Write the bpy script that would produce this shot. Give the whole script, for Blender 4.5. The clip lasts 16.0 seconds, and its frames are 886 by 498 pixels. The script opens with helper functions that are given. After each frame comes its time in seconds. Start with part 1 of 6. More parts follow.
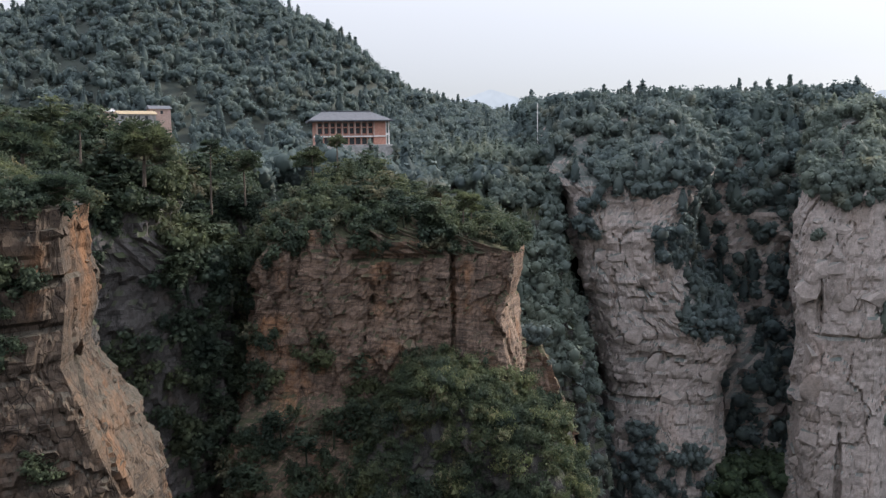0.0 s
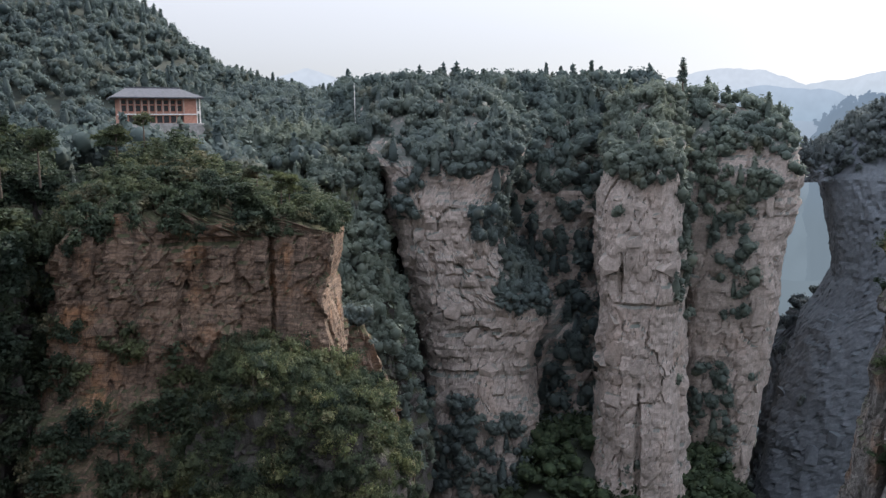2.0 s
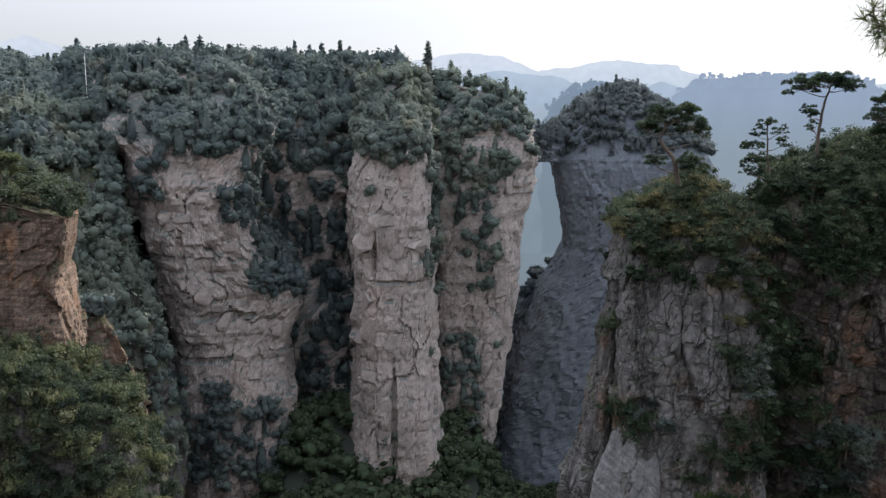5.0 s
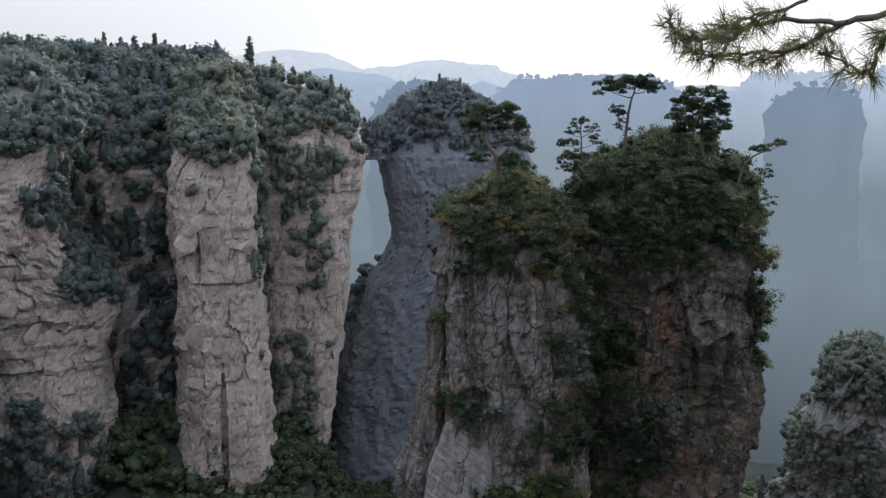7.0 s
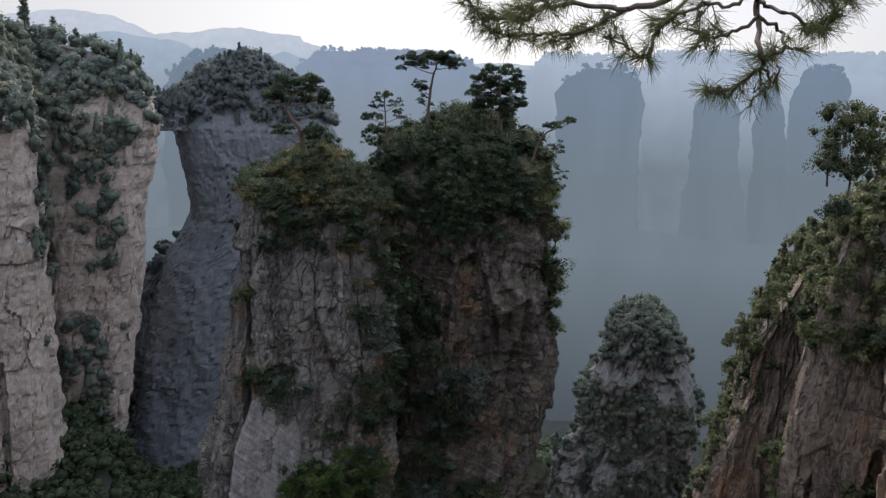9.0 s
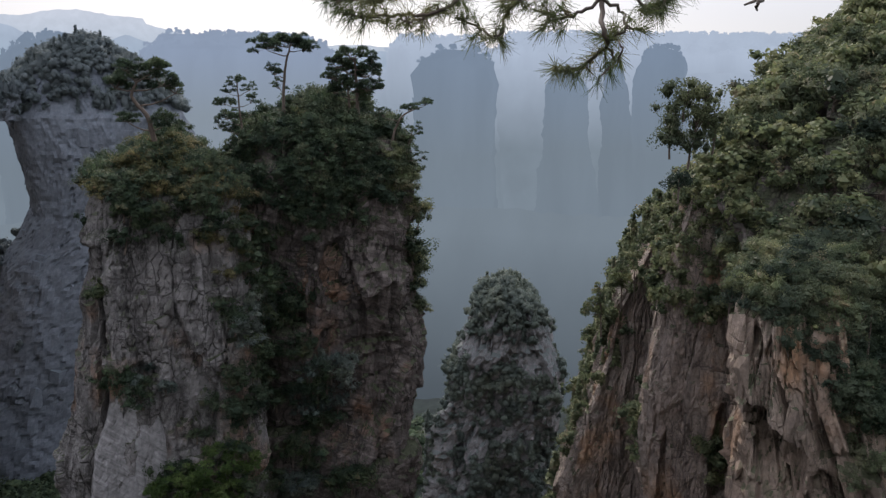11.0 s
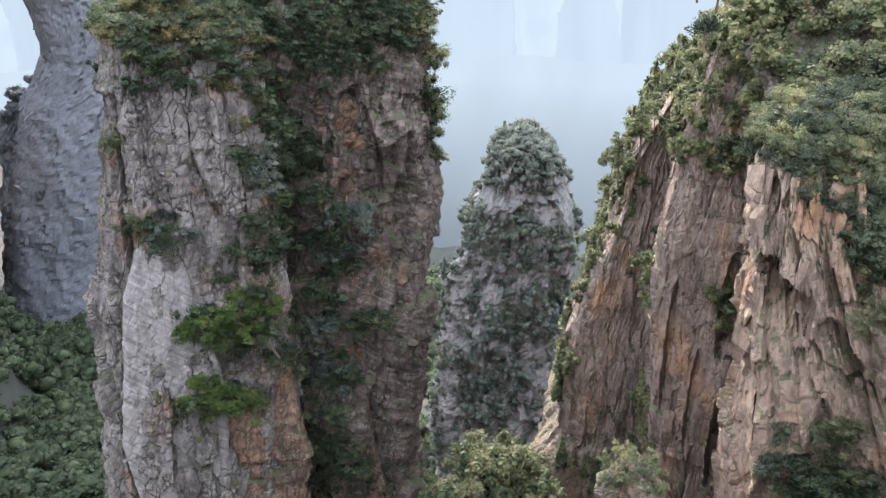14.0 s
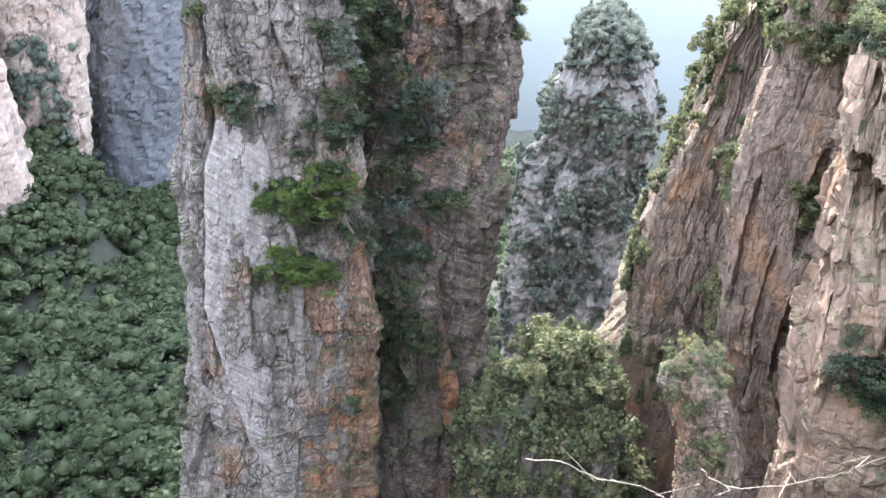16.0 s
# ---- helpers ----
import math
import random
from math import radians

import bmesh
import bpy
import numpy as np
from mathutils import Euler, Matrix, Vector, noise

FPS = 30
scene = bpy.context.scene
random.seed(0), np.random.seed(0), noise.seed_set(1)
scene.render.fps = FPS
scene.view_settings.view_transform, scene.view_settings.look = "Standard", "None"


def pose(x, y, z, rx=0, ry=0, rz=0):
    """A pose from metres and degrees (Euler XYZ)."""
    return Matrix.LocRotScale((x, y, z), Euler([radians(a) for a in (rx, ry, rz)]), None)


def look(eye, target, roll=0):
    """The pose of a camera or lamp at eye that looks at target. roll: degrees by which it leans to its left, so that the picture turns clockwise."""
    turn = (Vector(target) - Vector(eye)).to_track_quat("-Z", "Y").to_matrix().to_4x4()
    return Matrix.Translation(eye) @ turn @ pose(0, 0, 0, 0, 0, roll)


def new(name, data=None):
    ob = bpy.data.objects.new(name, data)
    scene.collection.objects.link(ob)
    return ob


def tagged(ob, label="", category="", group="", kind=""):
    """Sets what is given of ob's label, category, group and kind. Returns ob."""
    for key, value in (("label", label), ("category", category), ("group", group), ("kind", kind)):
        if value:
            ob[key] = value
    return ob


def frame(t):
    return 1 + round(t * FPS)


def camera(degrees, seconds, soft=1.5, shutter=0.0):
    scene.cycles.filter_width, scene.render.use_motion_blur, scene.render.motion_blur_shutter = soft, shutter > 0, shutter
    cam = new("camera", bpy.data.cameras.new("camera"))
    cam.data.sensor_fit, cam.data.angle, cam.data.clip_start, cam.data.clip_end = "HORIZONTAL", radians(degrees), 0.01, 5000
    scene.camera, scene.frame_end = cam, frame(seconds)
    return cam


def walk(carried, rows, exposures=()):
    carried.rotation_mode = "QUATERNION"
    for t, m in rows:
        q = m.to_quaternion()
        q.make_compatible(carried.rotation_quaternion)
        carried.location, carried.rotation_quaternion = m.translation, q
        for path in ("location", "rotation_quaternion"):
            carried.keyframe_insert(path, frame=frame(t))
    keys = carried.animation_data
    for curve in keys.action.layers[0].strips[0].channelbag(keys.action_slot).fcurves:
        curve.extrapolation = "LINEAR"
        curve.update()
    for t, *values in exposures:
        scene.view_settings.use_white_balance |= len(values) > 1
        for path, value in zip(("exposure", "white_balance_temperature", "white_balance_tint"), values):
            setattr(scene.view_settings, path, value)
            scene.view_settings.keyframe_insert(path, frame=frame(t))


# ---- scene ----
# Sandstone pillars, walls and a natural bridge in a wooded gorge, seen from a lookout.
# The plan is kept in bearings (degrees clockwise from +y) and metres from the lookout at the origin.
EYE = 160.0
cam = camera(56.40, 16.0, soft=1.35)
TILT, LEAN = -6.5, 1.0
ROWS = [
    (0.0, 0.00, 0.00, -0.00),
    (0.5, -3.94, -0.85, 0.08),
    (1.0, -6.87, -1.52, 0.46),
    (1.5, -9.34, -1.64, 0.82),
    (2.0, -12.44, -1.47, 1.07),
    (2.5, -14.80, -1.37, 1.19),
    (3.0, -17.48, -1.40, 1.32),
    (3.5, -20.43, -1.98, 1.50),
    (4.0, -23.30, -2.70, 1.66),
    (6.5, -38.58, -3.55, 2.53),
    (7.0, -41.28, -3.94, 2.77),
    (7.5, -44.21, -4.42, 3.06),
    (8.0, -47.61, -5.77, 2.94),
    (8.5, -50.89, -6.24, 2.64),
    (9.0, -54.70, -6.36, 2.41),
    (9.5, -57.77, -6.61, 2.63),
    (10.0, -60.87, -6.87, 2.92),
    (12.5, -67.53, -11.07, 4.10),
    (13.0, -66.25, -14.56, 4.14),
    (13.5, -64.60, -16.79, 4.11),
    (14.0, -63.22, -18.41, 3.97),
    (14.5, -62.08, -20.66, 3.73),
    (15.0, -60.66, -22.86, 3.44),
    (15.5, -59.09, -24.71, 3.36),
    (16.0, -57.50, -26.20, 3.42),
]
walk(cam, [(t, pose(0, 0, EYE, TILT, LEAN, 0) @ pose(0, 0, 0, 90 + pitch, roll, yaw)) for t, yaw, pitch, roll in ROWS],
     exposures=[(0.0, 0.6, 6150, 10), (4.0, 0.63, 6150, 10), (7.0, 0.58, 6150, 11), (9.0, 0.34, 6200, 12), (10.2, 0.34, 6200, 13), (12.3, 1.05, 6300, 14), (13.0, 1.62, 6300, 15), (14.0, 2.24, 6350, 15), (15.0, 2.62, 6200, 14), (16.0, 2.9, 6150, 14)])

# ---- light: hazy low sun over the gorge ----
SUN_BEARING, SUN_HEIGHT = 57.0, 33.0
world = bpy.data.worlds.new("sky")
scene.world = world
world.use_nodes = True
wn = world.node_tree.nodes
sky = wn.new("ShaderNodeTexSky")
sky.sky_type = "NISHITA"
sky.sun_disc = False
sky.sun_elevation = radians(SUN_HEIGHT)
sky.sun_rotation = radians(SUN_BEARING)
sky.air_density, sky.dust_density, sky.ozone_density = 1.0, 3.0, 1.0
sky.altitude = 1000
wn["Background"].inputs["Strength"].default_value = 0.034
grey = wn.new("ShaderNodeHueSaturation")
grey.inputs["Saturation"].default_value = 0.4
world.node_tree.links.new(sky.outputs[0], grey.inputs["Color"])
world.node_tree.links.new(grey.outputs[0], wn["Background"].inputs["Color"])
# the milky veil of haze over the whole dome
# brighter and bluer towards the zenith, as a hazy sky is
way = wn.new("ShaderNodeTexCoord")
axes = wn.new("ShaderNodeSeparateXYZ")
world.node_tree.links.new(way.outputs["Generated"], axes.inputs[0])
dome = wn.new("ShaderNodeMapRange")
dome.inputs["To Min"].default_value, dome.inputs["To Max"].default_value = 0.195, 1.5
world.node_tree.links.new(axes.outputs[2], dome.inputs[0])
tone = wn.new("ShaderNodeMix")
tone.data_type = "RGBA"
tone.inputs[6].default_value, tone.inputs[7].default_value = (0.99, 0.958, 0.985, 1), (0.91, 0.95, 1.08, 1)
world.node_tree.links.new(axes.outputs[2], tone.inputs[0])
veil = wn.new("ShaderNodeBackground")
world.node_tree.links.new(tone.outputs[2], veil.inputs["Color"])
world.node_tree.links.new(dome.outputs[0], veil.inputs["Strength"])
both = wn.new("ShaderNodeAddShader")
world.node_tree.links.new(wn["Background"].outputs[0], both.inputs[0])
world.node_tree.links.new(veil.outputs[0], both.inputs[1])
world.node_tree.links.new(both.outputs[0], wn["World Output"].inputs[0])
lamp = bpy.data.lights.new("sun", "SUN")
lamp.energy, lamp.angle, lamp.color = 3.8, radians(3.0), (1.0, 0.89, 0.755)
sun_dir = Vector((math.sin(radians(SUN_BEARING)) * math.cos(radians(SUN_HEIGHT)), math.cos(radians(SUN_BEARING)) * math.cos(radians(SUN_HEIGHT)), math.sin(radians(SUN_HEIGHT))))
new("sun", lamp).matrix_world = look(sun_dir * 900 + Vector((0, 0, EYE)), (0, 0, EYE))


# ---- materials ----
def material(name):
    m = bpy.data.materials.new(name)
    m.use_nodes = True
    nt = m.node_tree
    return m, nt, nt.nodes["Principled BSDF"]


def node(nt, kind, **values):
    n = nt.nodes.new(kind)
    for key, v in values.items():
        n.inputs[key].default_value = v
    return n


def ramp(nt, source, stops):
    r = nt.nodes.new("ShaderNodeValToRGB")
    els = r.color_ramp.elements
    while len(els) < len(stops):
        els.new(0.5)
    for e, (p, c) in zip(els, stops):
        e.position, e.color = p, (*c, 1)
    nt.links.new(source, r.inputs[0])
    return r.outputs[0]


def mix(nt, factor, a, b, blend="MIX"):
    n = nt.nodes.new("ShaderNodeMix")
    n.data_type, n.blend_type = "RGBA", blend
    for sock, v in ((n.inputs[0], factor), (n.inputs[6], a), (n.inputs[7], b)):
        if isinstance(v, (int, float)):
            sock.default_value = v
        elif isinstance(v, tuple):
            sock.default_value = (*v, 1)
        else:
            nt.links.new(v, sock)
    return n.outputs[2]


def node_colour(nt, vector, scale):
    n = node(nt, "ShaderNodeTexNoise", Scale=scale, Detail=3.0)
    nt.links.new(vector, n.inputs["Vector"])
    return n.outputs["Color"]


def rock_material(name, pale, mid, dark, rust, rust_from=0.55, scale=1.0, moss=(0.05, 0.06, 0.03), bump=0.9, sheen=0.0, upright=1.0, joints=0.75, bedded=0.35, veins=None, blocks=0.0):
    """Bedded quartz sandstone: beds, rust stains, dark weeping streaks, lichen on level faces."""
    m, nt, bsdf = material(name)
    link = nt.links.new
    geo = nt.nodes.new("ShaderNodeNewGeometry")

    def stretched(sx, sz, s, detail=8.0, rough=0.6):
        mp = nt.nodes.new("ShaderNodeMapping")
        mp.inputs["Scale"].default_value = (sx, sx, sz)
        link(geo.outputs["Position"], mp.inputs["Vector"])
        n = node(nt, "ShaderNodeTexNoise", Scale=s, Detail=detail, Roughness=rough)
        link(mp.outputs[0], n.inputs["Vector"])
        return n.outputs[0]

    large = stretched(1, 0.7, 0.07 / scale, 6)
    beds = stretched(0.12, 1.0, 0.9 / scale, 7, 0.65)
    streaks = stretched(1.0, 0.07, 0.55 / scale, 7, 0.6)
    grain = stretched(1, 1, 2.2 / scale, 10, 0.7)
    base = ramp(nt, large, [(0.36, mid), (0.62, pale)])
    base = mix(nt, ramp(nt, stretched(1, 0.8, 0.16 / scale, 8), [(rust_from, (0, 0, 0)), (rust_from + 0.13, (1, 1, 1))]), base, rust)
    base = mix(nt, ramp(nt, beds, [(0.36, (bedded, bedded, bedded)), (0.50, (0, 0, 0))]), base, dark)
    base = mix(nt, ramp(nt, streaks, [(0.33, (0.6, 0.6, 0.6)), (0.5, (0, 0, 0))]), base, dark)
    if veins:
        # fine veins that fall to one side across a smooth slab
        way, fall = radians(veins[0]), radians(veins[1])
        along = Vector((math.cos(way) * math.cos(fall), -math.sin(way) * math.cos(fall), -math.sin(fall)))
        cross = Vector((math.cos(way) * math.sin(fall), -math.sin(way) * math.sin(fall), math.cos(fall)))
        joined = nt.nodes.new("ShaderNodeCombineXYZ")
        for k, (axis, stretch) in enumerate(((along, 0.10), (cross, 1.0))):
            dot = nt.nodes.new("ShaderNodeVectorMath")
            dot.operation = "DOT_PRODUCT"
            dot.inputs[1].default_value = axis * stretch
            link(geo.outputs["Position"], dot.inputs[0])
            link(dot.outputs["Value"], joined.inputs[k])
        vein = node(nt, "ShaderNodeTexNoise", Scale=2.4, Detail=5.0, Roughness=0.6)
        link(joined.outputs[0], vein.inputs["Vector"])
        base = mix(nt, ramp(nt, vein.outputs[0], [(0.36, (0.6, 0.6, 0.6)), (0.5, (0, 0, 0))]), base, dark)
        base = mix(nt, ramp(nt, vein.outputs[0], [(0.55, (0, 0, 0)), (0.66, (0.6, 0.6, 0.6))]), base, tuple(v * 1.35 for v in pale))
    base = mix(nt, 0.65, base, ramp(nt, grain, [(0.3, (0.25, 0.25, 0.25)), (0.7, (0.78, 0.78, 0.78))]), "OVERLAY")
    sep = nt.nodes.new("ShaderNodeSeparateXYZ")
    link(geo.outputs["True Normal"], sep.inputs[0])
    base = mix(nt, ramp(nt, sep.outputs[2], [(0.45, (0, 0, 0)), (0.75, (0.9, 0.9, 0.9))]), base, moss)
    # fine joints, with dirt in them
    line = [(0.484, (1, 1, 1)), (0.498, (0, 0, 0)), (0.502, (0, 0, 0)), (0.516, (1, 1, 1))]
    upper = ramp(nt, stretched(1.0, 0.16 * upright, 0.42 / scale, 5, 0.55), line)
    level = ramp(nt, stretched(0.13, 1.0, 0.40 / scale, 4, 0.5), line)
    small = ramp(nt, stretched(1.0, 0.5, 1.1 / scale, 5, 0.6), line)
    joint = mix(nt, 1.0, mix(nt, 1.0, upper, level, "MULTIPLY"), small, "MULTIPLY")
    show = ramp(nt, stretched(1, 1, 0.25 / scale, 3), [(0.44, (0, 0, 0)), (0.6, (1, 1, 1))])
    crack = mix(nt, show, (1, 1, 1), joint)
    base = mix(nt, mix(nt, joints, (1, 1, 1), crack), dark, base)
    if blocks:
        # close-set fractures that part the face into small upright blocks
        for size, tall, share in ((0.9, 0.42, 1.0), (2.3, 0.6, 0.75)):
            mp = nt.nodes.new("ShaderNodeMapping")
            mp.inputs["Scale"].default_value = (1, 1, tall * upright)
            bend = nt.nodes.new("ShaderNodeVectorMath")
            bend.operation = "MULTIPLY_ADD"
            bend.inputs[1].default_value = (0.9, 0.9, 0.9)
            link(node_colour(nt, geo.outputs["Position"], 0.5), bend.inputs[0])
            link(geo.outputs["Position"], bend.inputs[2])
            link(bend.outputs[0], mp.inputs["Vector"])
            vor = node(nt, "ShaderNodeTexVoronoi", Scale=size / scale, Randomness=0.9)
            vor.feature = "DISTANCE_TO_EDGE"
            link(mp.outputs[0], vor.inputs["Vector"])
            edge = ramp(nt, vor.outputs["Distance"], [(0.0, (0, 0, 0)), (0.05, (1, 1, 1))])
            where = ramp(nt, stretched(1, 0.6, 0.33 / scale * size, 3), [(0.42, (0, 0, 0)), (0.54, (share, share, share))])
            edge = mix(nt, where, (1, 1, 1), edge)
            base = mix(nt, blocks, base, mix(nt, edge, dark, base))
            crack = mix(nt, 1.0, crack, edge, "MULTIPLY")
    link(base, bsdf.inputs["Base Color"])
    bsdf.inputs["Roughness"].default_value = 0.92
    bsdf.inputs["Specular IOR Level"].default_value = 0.2
    bsdf.inputs["Sheen Weight"].default_value = sheen
    bsdf.inputs["Sheen Roughness"].default_value = 0.8
    bsdf.inputs["Sheen Tint"].default_value = (0.75, 0.85, 1, 1)
    heights = mix(nt, 0.35, mix(nt, 0.6, beds, grain), crack)
    bp = node(nt, "ShaderNodeBump", Strength=bump, Distance=0.5 * scale)
    link(heights, bp.inputs["Height"])
    link(bp.outputs[0], bsdf.inputs["Normal"])
    return m


def leaf_material(name, dark, mid, light, patch=0.12, warm=None, spread=0.8, through_leaf=0.4, sheen=0.0):
    """Foliage: tints by leaf and by tree, a little light through the leaf."""
    m, nt, bsdf = material(name)
    link = nt.links.new
    geo = nt.nodes.new("ShaderNodeNewGeometry")
    n = node(nt, "ShaderNodeTexNoise", Scale=patch, Detail=3.0, Roughness=0.6)
    link(geo.outputs["Position"], n.inputs["Vector"])
    tree = ramp(nt, n.outputs[0], [(0.36, dark), (0.5, mid), (0.66, light)])
    if warm:
        n2 = node(nt, "ShaderNodeTexNoise", Scale=patch * 1.7, Detail=2.0)
        mp = node(nt, "ShaderNodeMapping", Location=(31, 7, 90))
        link(geo.outputs["Position"], mp.inputs["Vector"])
        link(mp.outputs[0], n2.inputs["Vector"])
        tree = mix(nt, ramp(nt, n2.outputs[0], [(0.6, (0, 0, 0)), (0.7, (0.8, 0.8, 0.8))]), tree, warm)
    leaf = ramp(nt, geo.outputs["Random Per Island"], [(0.0, (0.35, 0.35, 0.35)), (0.6, (0.5, 0.5, 0.5)), (1.0, (0.72, 0.72, 0.66))])
    whole = nt.nodes.new("ShaderNodeObjectInfo")
    tree = mix(nt, 0.9, tree, ramp(nt, whole.outputs["Random"], [(0.0, (0.36, 0.39, 0.40)), (0.6, (0.5, 0.5, 0.5)), (0.9, (0.56, 0.56, 0.5)), (1.0, (0.62, 0.57, 0.48))]), "OVERLAY")
    colour = mix(nt, spread, tree, leaf, "OVERLAY")
    link(colour, bsdf.inputs["Base Color"])
    bsdf.inputs["Roughness"].default_value = 0.7
    bsdf.inputs["Specular IOR Level"].default_value = 0.2
    bsdf.inputs["Sheen Weight"].default_value = sheen
    bsdf.inputs["Sheen Tint"].default_value = (0.75, 0.87, 1, 1)
    tr = nt.nodes.new("ShaderNodeBsdfTranslucent")
    link(colour, tr.inputs[0])
    ms = nt.nodes.new("ShaderNodeMixShader")
    ms.inputs[0].default_value = through_leaf
    link(bsdf.outputs[0], ms.inputs[1])
    link(tr.outputs[0], ms.inputs[2])
    link(ms.outputs[0], nt.nodes["Material Output"].inputs[0])
    return m


def plain_material(name, colour, rough=0.8, grain=4.0, amount=0.35, metal=0.0):
    m, nt, bsdf = material(name)
    geo = nt.nodes.new("ShaderNodeNewGeometry")
    n = node(nt, "ShaderNodeTexNoise", Scale=grain, Detail=6.0)
    nt.links.new(geo.outputs["Position"], n.inputs["Vector"])
    c = mix(nt, amount, colour, ramp(nt, n.outputs[0], [(0.3, tuple(v * 0.4 for v in colour)), (0.7, tuple(min(1, v * 1.5) for v in colour))]))
    nt.links.new(c, bsdf.inputs["Base Color"])
    bsdf.inputs["Roughness"].default_value = rough
    bsdf.inputs["Metallic"].default_value = metal
    return m


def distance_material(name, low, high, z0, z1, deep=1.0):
    """Far backdrop of hazy ridges: haze of the air between put in as glow."""
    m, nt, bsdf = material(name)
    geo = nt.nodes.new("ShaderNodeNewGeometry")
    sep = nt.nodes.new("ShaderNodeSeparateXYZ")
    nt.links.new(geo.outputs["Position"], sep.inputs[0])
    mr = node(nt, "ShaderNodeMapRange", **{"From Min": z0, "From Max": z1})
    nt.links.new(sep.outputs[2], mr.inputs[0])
    # deep darkens the painted haze towards the foot
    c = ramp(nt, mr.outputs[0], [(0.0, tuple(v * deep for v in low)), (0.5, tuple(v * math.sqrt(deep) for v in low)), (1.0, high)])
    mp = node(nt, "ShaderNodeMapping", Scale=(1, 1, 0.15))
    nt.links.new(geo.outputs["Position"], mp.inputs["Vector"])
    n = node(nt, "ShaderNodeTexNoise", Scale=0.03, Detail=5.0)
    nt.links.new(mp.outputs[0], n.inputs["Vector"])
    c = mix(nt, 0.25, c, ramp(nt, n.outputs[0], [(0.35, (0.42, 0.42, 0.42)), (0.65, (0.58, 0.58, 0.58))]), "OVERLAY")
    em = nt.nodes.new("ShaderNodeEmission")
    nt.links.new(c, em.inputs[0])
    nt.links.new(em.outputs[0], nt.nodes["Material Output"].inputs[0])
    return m


